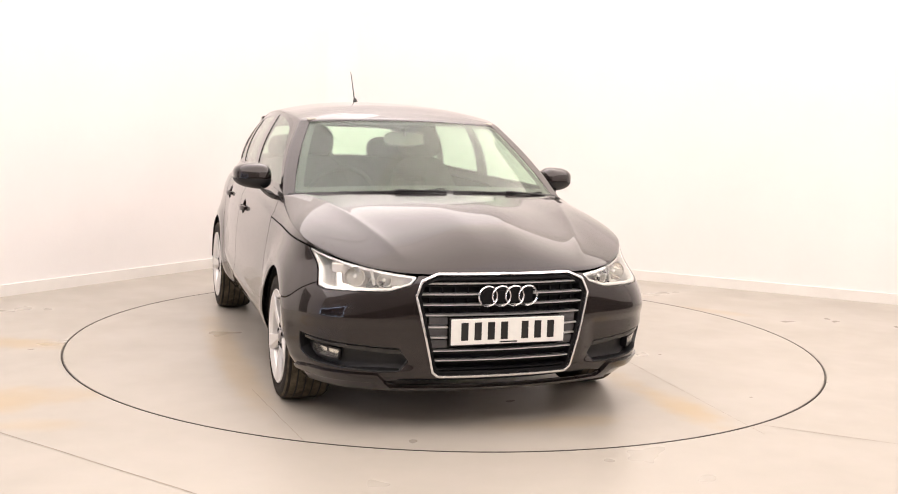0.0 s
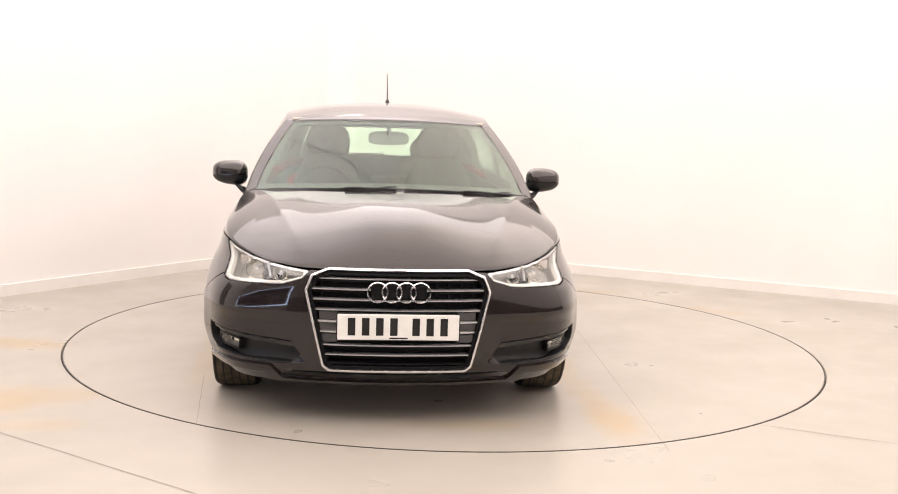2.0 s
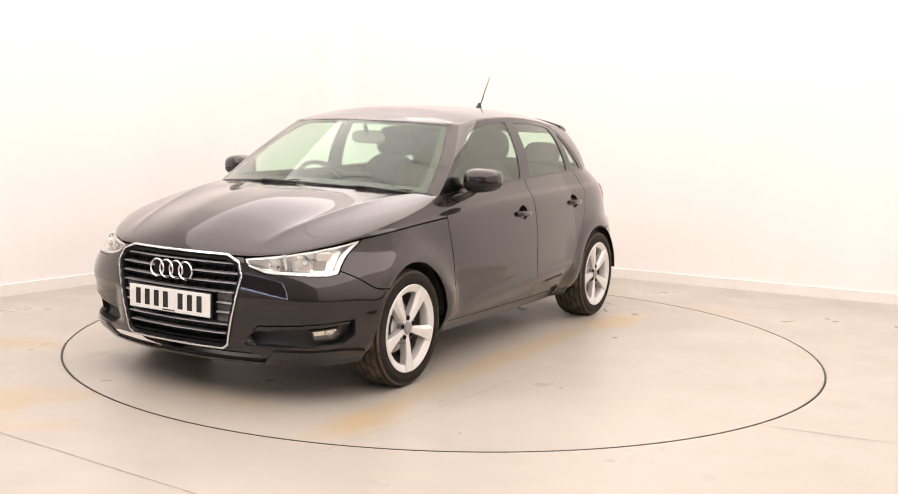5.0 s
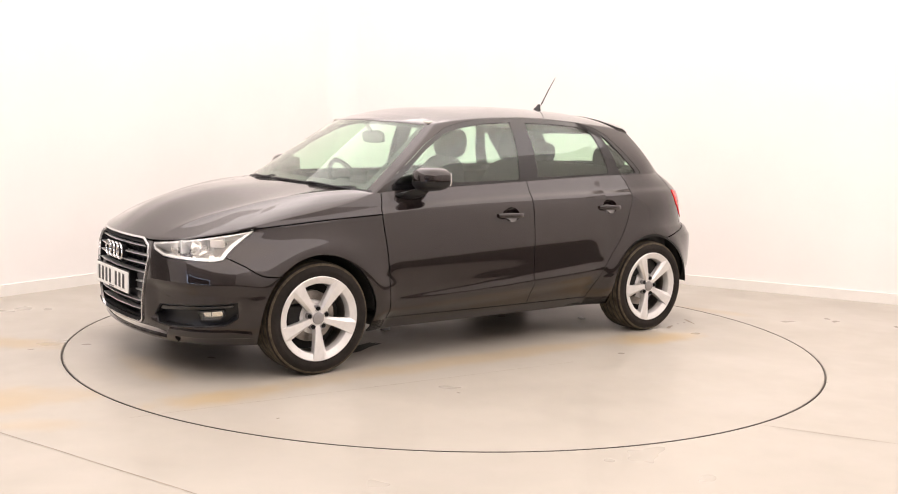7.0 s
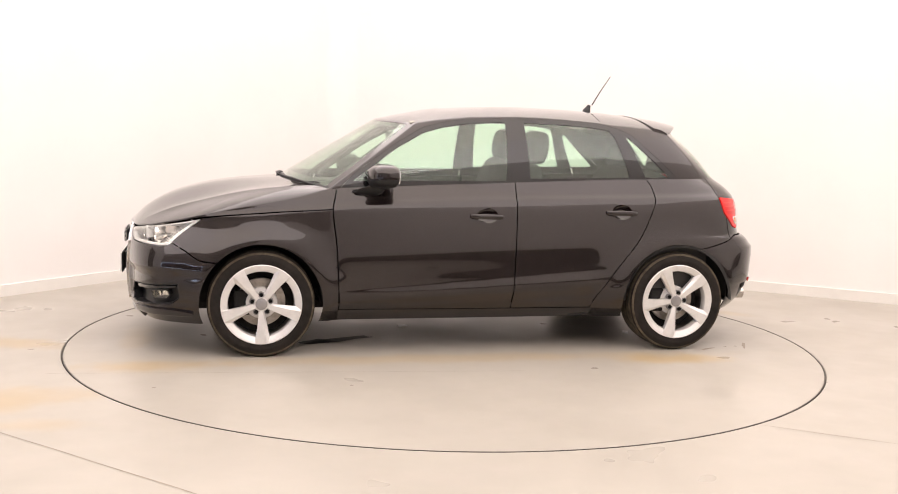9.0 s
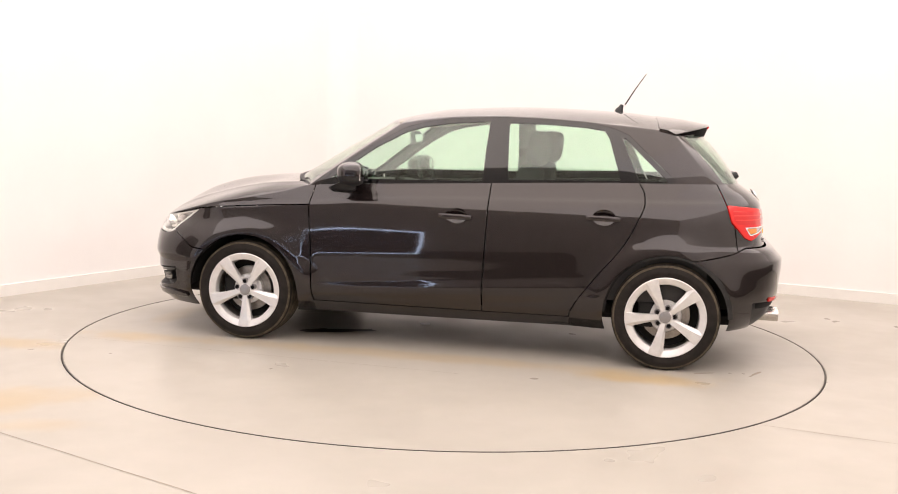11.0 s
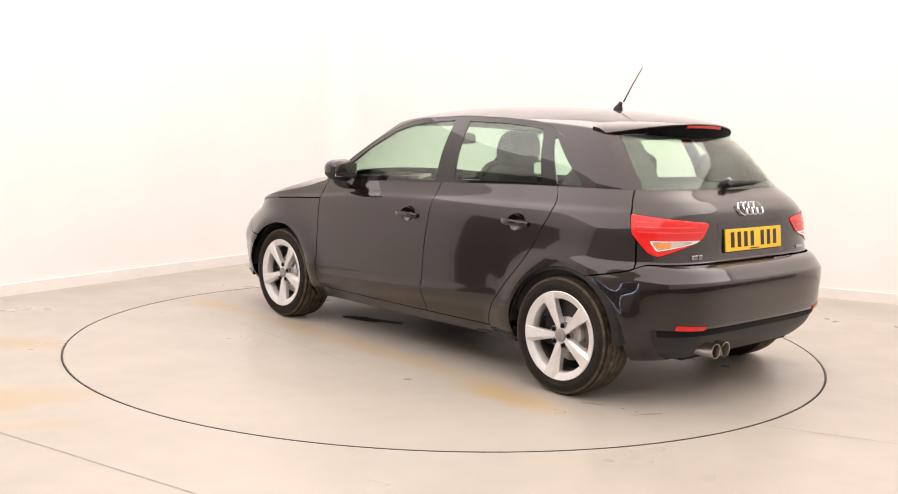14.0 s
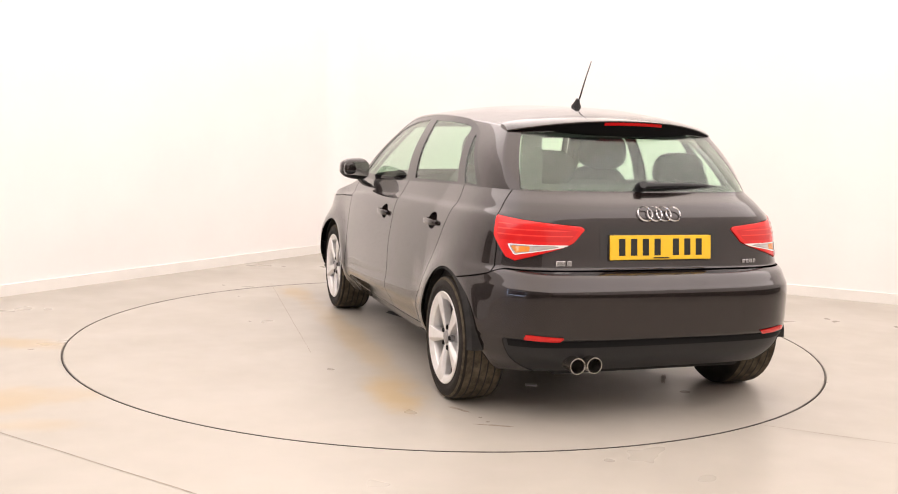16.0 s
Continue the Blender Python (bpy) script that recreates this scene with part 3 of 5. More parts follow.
M_EDGE = material("worn_steel_edge", (0.10, 0.09, 0.08), 0.5, 0.6, 0.3, 8)
part("edge_ring", turned([(TABLE_R - 0.0045, 0.001), (TABLE_R + 0.0005, 0.001), (TABLE_R + 0.0005, -0.09), (TABLE_R - 0.0045, -0.09)], 160, "z", True), M_EDGE, turntable, "dark steel edge ring")


def on_disc(x, y, t=0.0):
    a = -radians(heading(t))
    dx, dy = x - TABLE[0], y - TABLE[1]
    return (dx * math.cos(a) - dy * math.sin(a), dx * math.sin(a) + dy * math.cos(a))


strip("joint", on_disc(0.75, 6.8), on_disc(1.42, 4.4), 0.003, M_FADED, turntable)
strip("joint", on_disc(-0.95, 4.9), on_disc(-0.575, 4.1), 0.003, M_FADED, turntable)
# near-black colour of the ragged patches on the deck behind the front wheel
M_DARK_PATCH = material("near_black_patch", (0.012, 0.011, 0.010), 0.5, 0, 0.3, 12)


def blotch(name, x, y, rx, ry, turn, seed, mat=M_DARK_PATCH):
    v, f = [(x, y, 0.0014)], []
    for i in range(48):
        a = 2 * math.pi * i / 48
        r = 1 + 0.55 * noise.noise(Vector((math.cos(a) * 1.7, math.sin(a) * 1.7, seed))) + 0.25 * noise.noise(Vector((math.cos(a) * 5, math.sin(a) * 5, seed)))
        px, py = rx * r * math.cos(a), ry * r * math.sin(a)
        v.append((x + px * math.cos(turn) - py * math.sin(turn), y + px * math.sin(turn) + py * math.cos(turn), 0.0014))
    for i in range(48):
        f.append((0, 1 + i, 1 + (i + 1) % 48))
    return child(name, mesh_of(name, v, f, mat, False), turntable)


blotch("dark_patch", 0.66, 0.03, 0.24, 0.045, 0.42, 3.1)
blotch("scuff", -1.55, 0.45, 0.07, 0.012, 0.5, 1.2, M_FADED)
blotch("scuff", -1.83, 0.38, 0.09, 0.010, 1.1, 5.2, M_FADED)
blotch("scuff", -1.24, -0.82, 0.11, 0.013, 2.6, 7.7, M_FADED)
M_SCRAP = material("pale_scrap", (0.86, 0.85, 0.82), 0.4, 0, 0.05, 60)
for i, (x, y, turn) in enumerate(((0.21, -0.36, 20), (-1.218, -0.06, 70))):
    part("scrap", block(-0.030, 0.030, -0.016, 0.016, 0.0012, 0.008), M_SCRAP, turntable, "small pale scrap on the deck", pose(x, y, 0, 0, 0, turn))
blotch("dark_patch", 0.80, 0.07, 0.10, 0.05, 0.3, 8.4)

# ceiling lights: a grid of large luminous panels
LAMPS = [(a_, b_) for b_ in (1.42, 4.25, 7.08) for a_ in (1.64, 4.90, 8.16)]
m_turn = math.degrees(math.atan2(ALONG_L.y, ALONG_L.x))
first = None
for a_, b_ in LAMPS:
    p = CORNER + ALONG_L * a_ + ALONG_R * b_
    at = pose(p.x, p.y, HIGH - 0.06, 0, 0, m_turn)
    if first is None:
        first = tagged(new("ceiling_light"), "wide white luminous ceiling panel in a tray", "ceiling light", "ceiling lights in rows")
        first.matrix_basis = at
        part("tray", block(-1.628, 1.628, -1.408, 1.408, 0.0, 0.06), M_FIXTURE, first)
    else:
        copy_thing(first, at)
    d = bpy.data.lights.new("ceiling_lamp", "AREA")
    d.shape, d.size, d.size_y, d.energy = "RECTANGLE", 3.24, 2.80, 71
    d.color = (1.0, 0.871, 0.804) if 4 < b_ < 5 else (1.0, 0.891, 0.872)
    lamp = new("ceiling_lamp", d)
    lamp.matrix_basis = pose(p.x, p.y, HIGH - 0.08, 0, 0, m_turn)

# ---- the car ----
car = tagged(new("hatchback_car"), "black five-door hatchback with silver alloy wheels on the turntable", "car")
V, A = LOWER["V"], LOWER["A"]


def lower(*fs):
    s = LOWER
    for f in fs:
        s = clip(s, f(s["V"][:, 0], s["V"][:, 1], s["V"][:, 2], s["A"][:, 0], s["A"][:, 1]))
    return s


def upper(base, *fs):
    s = base
    for f in fs:
        s = clip(s, f(s["V"][:, 0], s["V"][:, 1], s["V"][:, 2], s["A"][:, 0], s["A"][:, 1]))
    return s


def both(name, s, mat, label="", **k):
    """Two panels, one on each side of the car."""
    return [panel(name, s, mat, car, label, **k), panel(name, mirrored(s), mat, car, label, **k)]


def across(name, s, mat, label="", **k):
    """One panel that reaches across the car."""
    return panel(name, joined(s, mirrored(s)), mat, car, label, weld=True, **k)


GAP = 0.0038
OUT = 0.338
arch_f = lambda x, y, z, a, v: OUT - np.hypot(x - AXLE, z - 0.297)
arch_r = lambda x, y, z, a, v: OUT + 0.008 - np.hypot(x + AXLE, z - 0.297)
# borders of the panels, in x over z
door_front = curve([(0.15, 0.80), (0.25, 0.805), (0.6, 0.822), (0.83, 0.844), (0.9, 0.83), (1.1, 0.80)])
door_mid = curve([(0.15, -0.20), (0.30, -0.204), (0.99, -0.223), (1.1, -0.225)])
door_rear = curve([(0.15, -0.69), (0.27, -0.70), (0.311, -0.716), (0.478, -0.828), (0.684, -0.99), (0.80, -1.05), (0.918, -1.092), (0.97, -1.085), (1.025, -1.055), (1.1, -1.03)])
lid_x = curve([(0.60, -1.63), (0.70, -1.60), (0.80, -1.585), (0.92, -1.535), (1.04, -1.475)])
SILL = 0.258
bonnet_line = curve([(0.8, 0.832), (0.844, 0.828), (1.2, 0.805), (1.57, 0.768), (1.62, 0.757), (1.75, 0.728), (1.94, 0.688), (2.05, 0.682)])
bumper_f = curve([(1.2, 0.52), (1.55, 0.54), (1.66, 0.60), (1.74, 0.64), (1.94, 0.685), (2.05, 0.69)])
bumper_r = curve([(-2.0, 0.692), (-1.66, 0.692), (-1.58, 0.66), (-1.3, 0.60)])

# lamps and openings, in the coordinate round the car over z
L_IN, L_TIP = arc_at(1.955, 0.40, 0.68), arc_at(1.575, 0.78, 0.76)
L_B1, L_B2 = arc_at(1.93, 0.49, 0.62), arc_at(1.72, 0.72, 0.61)
top_pts = [(L_IN + (L_TIP - L_IN) * q, 0.682 + 0.082 * q - 0.010 * math.sin(math.pi * q)) for q in np.linspace(0, 1, 9)]
HEAD = top_pts + [(L_TIP - 0.045, 0.70), (L_B2 + 0.015, 0.622), (L_B2 - 0.03, 0.612), (L_B1, 0.618), (L_B1 - 0.045, 0.645)]
head = lambda x, y, z, a, v: sdf(a, z, HEAD)
GRILLE = [(-0.30, 0.694), (0.30, 0.694), (0.375, 0.665), (0.402, 0.60), (0.325, 0.27), (0.295, 0.247), (-0.295, 0.247), (-0.325, 0.27), (-0.402, 0.60), (-0.375, 0.665)]
grille = lambda x, y, z, a, v: np.where(x > 1.5, sdf(y, z, GRILLE), 1.0)
F0, F1 = arc_at(1.96, 0.46, 0.33), arc_at(1.66, 0.77, 0.33)
FOG = [(F0, 0.375), (F1 - 0.08, 0.408), (F1, 0.415), (F1 + 0.005, 0.33), (F1 - 0.05, 0.292), (F0 + 0.10, 0.268), (F0 + 0.02, 0.272), (F0 - 0.035, 0.315)]
fog = lambda x, y, z, a, v: np.where(x > 1.3, sdf(a, z, FOG), 1.0)
intake = lambda x, y, z, a, v: np.where(x > 1.5, sdf(a, z, [(-0.6, 0.243), (0.44, 0.243), (0.54, 0.228), (0.5, 0.208), (-0.6, 0.208)]), 1.0)
T_OUT, T_IN = arc_at(-1.55, 0.76, 0.91), arc_at(-1.785, 0.375, 0.87)
T_OB = arc_at(-1.68, 0.735, 0.73)
TAIL = [(T_OUT, 0.922), (T_IN - 0.02, 0.886), (T_IN, 0.872), (T_IN - 0.05, 0.812), (T_IN - 0.10, 0.79), (T_OB + 0.04, 0.728), (T_OB - 0.01, 0.742), (T_OUT + 0.02, 0.83)]
tail = lambda x, y, z, a, v: np.where(x < -1.3, sdf(a, z, TAIL), 1.0)

# doors
HANDLES = ((-0.035, 0.800), (-0.868, 0.826))
scoops = lambda x, y, z, a, v: 1 - np.minimum(*[np.hypot((x - hx + 0.005) / 0.064, (z - hz - 0.004) / 0.044) for hx, hz in HANDLES])
on_door = [scoops, lambda x, y, z, a, v: SILL + GAP - z, arch_f, arch_r]
both("front_door", lower(lambda x, y, z, a, v: x - door_front(z) + GAP, lambda x, y, z, a, v: door_mid(z) + GAP - x, *on_door), M_PAINT)
both("rear_door", lower(lambda x, y, z, a, v: x - door_mid(z) + GAP, lambda x, y, z, a, v: door_rear(z) + GAP - x, *on_door), M_PAINT)
both("sill", lower(lambda x, y, z, a, v: z - SILL + GAP, arch_f, arch_r, lambda x, y, z, a, v: x - 1.15, lambda x, y, z, a, v: -1.15 - x), M_PAINT)
# wings
both("front_wing", lower(lambda x, y, z, a, v: door_front(z) + GAP - x, arch_f, lambda x, y, z, a, v: z - bonnet_line(x) + GAP, lambda x, y, z, a, v: np.where(x > 1.25, bumper_f(x) + GAP - z, -1), lambda x, y, z, a, v: -head(x, y, z, a, v) + GAP, lambda x, y, z, a, v: np.where(x < 1.2, SILL - 0.1 - z, -1), lambda x, y, z, a, v: -grille(x, y, z, a, v)), M_PAINT)
both("rear_quarter", lower(lambda x, y, z, a, v: x - door_rear(z) + GAP, arch_r, lambda x, y, z, a, v: np.where(x < -1.25, bumper_r(x) + GAP - z, SILL - 0.1 - z), lambda x, y, z, a, v: lid_x(z) + GAP - x, lambda x, y, z, a, v: -tail(x, y, z, a, v) + GAP), M_PAINT)
# bonnet
bon = joined(lower(lambda x, y, z, a, v: bonnet_line(x) + GAP - z, lambda x, y, z, a, v: door_front(z) + 0.004 - x, lambda x, y, z, a, v: -head(x, y, z, a, v) + GAP), upper(BONNET, lambda x, y, z, a, v: v - 0.985))
across("bonnet", bon, M_PAINT, "gloss black bonnet with two soft ridges")
# bumpers
across("front_bumper", lower(lambda x, y, z, a, v: 1.24 - x, arch_f, lambda x, y, z, a, v: z - bumper_f(x) + GAP, lambda x, y, z, a, v: -head(x, y, z, a, v) + GAP, lambda x, y, z, a, v: -grille(x, y, z, a, v) + 0.001, lambda x, y, z, a, v: -fog(x, y, z, a, v), lambda x, y, z, a, v: -intake(x, y, z, a, v)), M_PAINT)
VAL = 0.392
across("rear_bumper", lower(lambda x, y, z, a, v: x + 1.24, arch_r, lambda x, y, z, a, v: z - bumper_r(x) + GAP, lambda x, y, z, a, v: -np.maximum(x + 1.70, z - VAL) + 0.001), M_PAINT)
across("rear_valance", lower(lambda x, y, z, a, v: x + 1.70, lambda x, y, z, a, v: z - VAL + 0.002), M_BLACK, "dark lower rear apron", lift=-0.004)
# tailgate
across("tailgate", lower(lambda x, y, z, a, v: x - lid_x(z) + GAP, lambda x, y, z, a, v: np.where(x < -1.2, bumper_r(x) + GAP - z, 1), lambda x, y, z, a, v: -tail(x, y, z, a, v) + 0.002), M_PAINT)

# greenhouse
WIN_F = [(0.735, 0.985), (0.70, 1.01), (0.48, 1.175), (0.31, 1.272), (0.20, 1.304), (0.06, 1.327), (-0.185, 1.345), (-0.172, 1.0)]
WIN_R = [(-0.318, 1.014), (-0.298, 1.342), (-0.55, 1.338), (-0.75, 1.326), (-0.845, 1.312), (-0.875, 1.27), (-0.952, 1.033)]
WIN_Q = [(-0.945, 1.272), (-0.965, 1.272), (-1.205, 1.045), (-1.20, 1.036), (-1.05, 1.034)]
side_a = lambda a: np.maximum(0.90 - a, a - 2.05)
win = {k: (lambda p: (lambda x, y, z, a, v: np.maximum(sdf(x, z, p), side_a(a))))(p) for k, p in (("f", WIN_F), ("r", WIN_R), ("q", WIN_Q))}
FRAME = [(0.80, 0.945), (0.72, 1.03), (0.48, 1.20), (0.31, 1.297), (0.19, 1.330), (0.05, 1.352), (-0.25, 1.368), (-0.55, 1.362), (-0.77, 1.350), (-0.90, 1.322), (-0.985, 1.285), (-1.25, 1.045), (-1.25, 1.026), (-0.9, 1.012), (-0.2, 0.99), (0.5, 0.963)]
frame_f = lambda x, y, z, a, v: np.maximum(sdf(x, z, FRAME), side_a(a))
no_win = [(lambda q: (lambda x, y, z, a, v: -q(x, y, z, a, v)))(q) for q in win.values()]
both("window_surround", upper(GLASS, frame_f, *no_win), M_GLOSS, "gloss black window frame and pillars", lift=-0.002, thick=0.012)
for k, nm in (("f", "front_side_window"), ("r", "rear_side_window"), ("q", "quarter_window")):
    for ob in both(nm, upper(GLASS, win[k]), M_WINDOW, "green-tinted side glass", lift=-0.006, thick=0.004):
        ob.visible_shadow = False
screen = lambda x, y, z, a, v: np.maximum(np.maximum(a - 0.925, v - 0.965), 0.02 - v)
screen_in = lambda x, y, z, a, v: np.maximum(np.maximum(a - 0.875, v - 0.925), 0.10 - v)
ob = across("windscreen", upper(GLASS, lambda x, y, z, a, v: screen(x, y, z, a, v) + 0.002), M_SCREEN, "green-tinted windscreen", lift=-0.001, thick=0.005)
ob.visible_shadow = False
across("windscreen_border", upper(GLASS, lambda x, y, z, a, v: screen(x, y, z, a, v) + 0.004, lambda x, y, z, a, v: -screen_in(x, y, z, a, v)), M_BLACK, "black printed glass border", lift=-0.008, thick=0.002)
rear_w = lambda x, y, z, a, v: np.maximum(np.maximum(2.10 - a, v - 0.90), 0.02 - v)
rear_in = lambda x, y, z, a, v: np.maximum(np.maximum(2.24 - a, v - 0.82), 0.13 - v)
ob = across("rear_window", upper(GLASS, lambda x, y, z, a, v: rear_w(x, y, z, a, v) + 0.002), M_SCREEN, "green-tinted rear window", lift=-0.001, thick=0.005)
ob.visible_shadow = False
across("rear_window_border", upper(GLASS, lambda x, y, z, a, v: rear_w(x, y, z, a, v) + 0.004, lambda x, y, z, a, v: -rear_in(x, y, z, a, v)), M_BLACK, "black printed glass border", lift=-0.008, thick=0.002)
# pillars and roof
across("roof", joined(ROOF, upper(GLASS, lambda x, y, z, a, v: -screen(x, y, z, a, v) + 0.002, lambda x, y, z, a, v: -rear_w(x, y, z, a, v) + 0.002, lambda x, y, z, a, v: -frame_f(x, y, z, a, v) + 0.0015)), M_PAINT, "gloss black roof with its pillars")


# ---- places on the car's skin ----
_p = np.linspace(0, math.pi / 2, 3000)
_q = np.linspace(math.pi / 2, math.pi, 3000)


def front_x(y, z):
    x, yy = outline(_p, np.full_like(_p, z))
    yy[0] = 0
    return float(np.interp(abs(y), yy, x))


def rear_x(y, z):
    x, yy = outline(_q, np.full_like(_q, z))
    yy[-1] = 0
    return float(np.interp(abs(y), yy[::-1], x[::-1]))


def flank_y(x, z):
    p_ = np.linspace(0, math.pi, 4000)
    xx, yy = outline(p_, np.full_like(p_, z))
    return float(np.interp(x, xx[::-1], yy[::-1]))


# ---- wheels ----
def wheel_at(x, side, phase):
    """A wheel with its outer face to +y before it is turned to its side."""
    hub = part("wheel", turned([(0.200, 0.095), (0.190, 0.088), (0.186, 0.05), (0.180, -0.07), (0.196, -0.10), (0.206, -0.10), (0.206, 0.095)], 56, "y", True), M_DISC, car, "alloy wheel with five broad spokes", pose(x, side * 0.745, 0.2975, 0, 0, 0 if side > 0 else 180), True)
    tyre = [(0.205, -0.098), (0.222, -0.106), (0.256, -0.109), (0.284, -0.103), (0.2945, -0.088), (0.2975, -0.05), (0.2975, 0.05), (0.2945, 0.088), (0.284, 0.103), (0.256, 0.109), (0.246, 0.1095), (0.243, 0.1075), (0.225, 0.107), (0.213, 0.103), (0.205, 0.098)]
    part("tyre", turned(tyre, 72, "y"), M_RUBBER, hub, "black rubber tyre, dusty tread", None, True, 50)
    part("dusty_shoulder", turned([(0.2785, 0.1055), (0.284, 0.1045), (0.2895, 0.0985), (0.284, 0.098), (0.278, 0.100)], 72, "y", True), M_DUST, hub, "", None, True, 60)
    for g in (-0.055, -0.018, 0.018, 0.055):
        part("tread_groove", turned([(0.2978, g - 0.004), (0.2982, g), (0.2978, g + 0.004), (0.294, g)], 72, "y", True), M_LINER, hub)
    part("tread_band", turned([(0.2950, -0.087), (0.2979, -0.052), (0.2979, 0.052), (0.2950, 0.087), (0.292, 0.05), (0.292, -0.05)], 72, "y", True), M_DUST, hub, "dusty brown tyre tread", None, True, 50)
    part("rim_lip", turned([(0.182, 0.050), (0.182, 0.088), (0.186, 0.097), (0.200, 0.103), (0.214, 0.1085), (0.220, 0.1105), (0.2235, 0.108), (0.2235, 0.092)], 72, "y", True), M_ALLOY, hub, "broad bright silver rim edge", None, True, 30)
    spoke = bmesh.new()
    sect = [(0.036, 0.019, 0.019, 0.088), (0.070, 0.020, 0.021, 0.096), (0.115, 0.025, 0.028, 0.101), (0.160, 0.032, 0.036, 0.105), (0.188, 0.038, 0.043, 0.108), (0.204, 0.041, 0.047, 0.110), (0.2165, 0.041, 0.048, 0.1105)]
    rows = []
    for r, wl, wr, top in sect:
        rows.append([spoke.verts.new(v) for v in ((-wl * 0.9, top - 0.040, r), (-wl, top - 0.004, r), (-wl * 0.92, top, r), (wr * 0.45, top + 0.002, r), (wr * 0.94, top - 0.009, r), (wr, top - 0.014, r), (wr * 0.9, top - 0.042, r))])
    for p_, q_ in zip(rows, rows[1:]):
        for i in range(7):
            spoke.faces.new((p_[i], p_[(i + 1) % 7], q_[(i + 1) % 7], q_[i]))
    spoke.faces.new(rows[0][::-1])
    spoke.faces.new(rows[-1])
    ob = part("spoke", spoke, M_ALLOY, hub, "", pose(0, 0, 0, 0, phase, 0), True, 18)
    for i in range(1, 5):
        child("spoke", ob.data, hub, "", pose(0, 0, 0, 0, phase + 72 * i, 0))
    part("hub", turned([(0.0, 0.090), (0.040, 0.090), (0.056, 0.086), (0.064, 0.076), (0.066, 0.04)], 40, "y"), M_ALLOY, hub, "", None, True)
    part("flange", turned([(0.05, 0.048), (0.084, 0.046), (0.090, 0.040), (0.090, 0.01), (0.05, 0.01)], 40, "y", True), M_ALLOY, hub, "", None, True)
    part("hub_cap", turned([(0.0, 0.099), (0.024, 0.0985), (0.031, 0.096), (0.033, 0.089)], 32, "y"), M_CAP, hub, "grey centre cap", None, True)
    for i in range(5):
        a = radians(phase + 36 + 72 * i)
        at = pose(0.0515 * math.sin(a), 0, 0.0515 * math.cos(a))
        part("bolt_pocket", turned([(0.0, 0.0895), (0.0155, 0.0895), (0.0165, 0.0925), (0.0175, 0.0885), (0.0175, 0.07)], 18, "y"), M_CAP, hub, "", at)
        part("bolt", turned([(0.0, 0.092), (0.005, 0.092), (0.006, 0.096), (0.0105, 0.096), (0.012, 0.088)], 12, "y"), M_GRILLE, hub, "", at)
    part("brake_disc", turned([(0.05, 0.018), (0.06, 0.022), (0.072, 0.022), (0.074, 0.012), (0.135, 0.012), (0.136, -0.01), (0.05, -0.01)], 48, "y", True), M_DISC, hub, "rusty steel brake disc")
    part("caliper", joined_bm(block(0.06, 0.15, -0.03, 0.045, -0.07, 0.07, 0.012)), M_LINER, hub)
    part("wheel_back", turned([(0.0, -0.03), (0.184, -0.03), (0.184, -0.05), (0.0, -0.05)], 40, "y"), M_LINER, hub)
    return hub


for x_, ph_ in ((AXLE, 182), (-AXLE, 168)):
    for side_ in (1, -1):
        wheel_at(x_, side_, ph_)

# arch liners
for x_, rr in ((AXLE, 0.352), (-AXLE, 0.360)):
    for side_ in (1, -1):
        bm = bmesh.new()
        prev = None
        for i in range(31):
            a = radians(2 + 176 * i / 30)
            ring = [bm.verts.new((x_ + r_ * math.cos(a), side_ * y_, 0.297 + r_ * math.sin(a))) for r_, y_ in ((OUT - 0.004, 0.852), (rr, 0.835), (rr, 0.50), (0.05, 0.50))]
            if prev:
                for k in range(3):
                    bm.faces.new((prev[k], prev[k + 1], ring[k + 1], ring[k]))
            prev = ring
        ob = part("arch_liner", bm, M_LINER, car)

# underbody
for nm, bx in (("floor_pan", (-1.72, 1.80, -0.49, 0.49, 0.21, 0.27)), ("floor_pan", (-0.86, 0.86, -0.77, 0.77, 0.205, 0.27)), ("silencer", (-1.75, -1.25, -0.35, 0.30, 0.235, 0.36)), ("engine_bay", (0.95, 1.78, -0.48, 0.48, 0.24, 0.62)), ("boot_floor", (-1.72, -1.1, -0.48, 0.48, 0.3, 0.62))):
    part(nm, block(*bx, 0.02), M_LINER, car)
part("exhaust_pipe", tube([(0.9, 0.1, 0.19), (0.0, 0.12, 0.185), (-1.0, 0.12, 0.19), (-1.3, 0.1, 0.24)], 0.028, 10), M_DISC, car)

# ---- front ----
g_in = lambda d: (lambda x, y, z, a, v: grille(x, y, z, a, v) + d)
g_out = lambda d: (lambda x, y, z, a, v: -grille(x, y, z, a, v) - d)
across("grille_backing", lower(g_in(0.0)), M_GRILLE, "black grille mesh", lift=-0.055)
across("grille_frame", lower(g_in(0.001), g_out(0.0105)), M_CHROME, "chrome surround of the front grille", lift=0.008, thick=0.035)
across("grille_recess", lower(g_in(0.012), g_out(0.025)), M_GRILLE, "", lift=-0.004, thick=0.05)


def grille_half(z):
    ys = [p for p in GRILLE if p[0] > 0]
    z_, y_ = zip(*sorted((q, p) for p, q in ys))
    return float(np.interp(z, z_, y_)) - 0.024


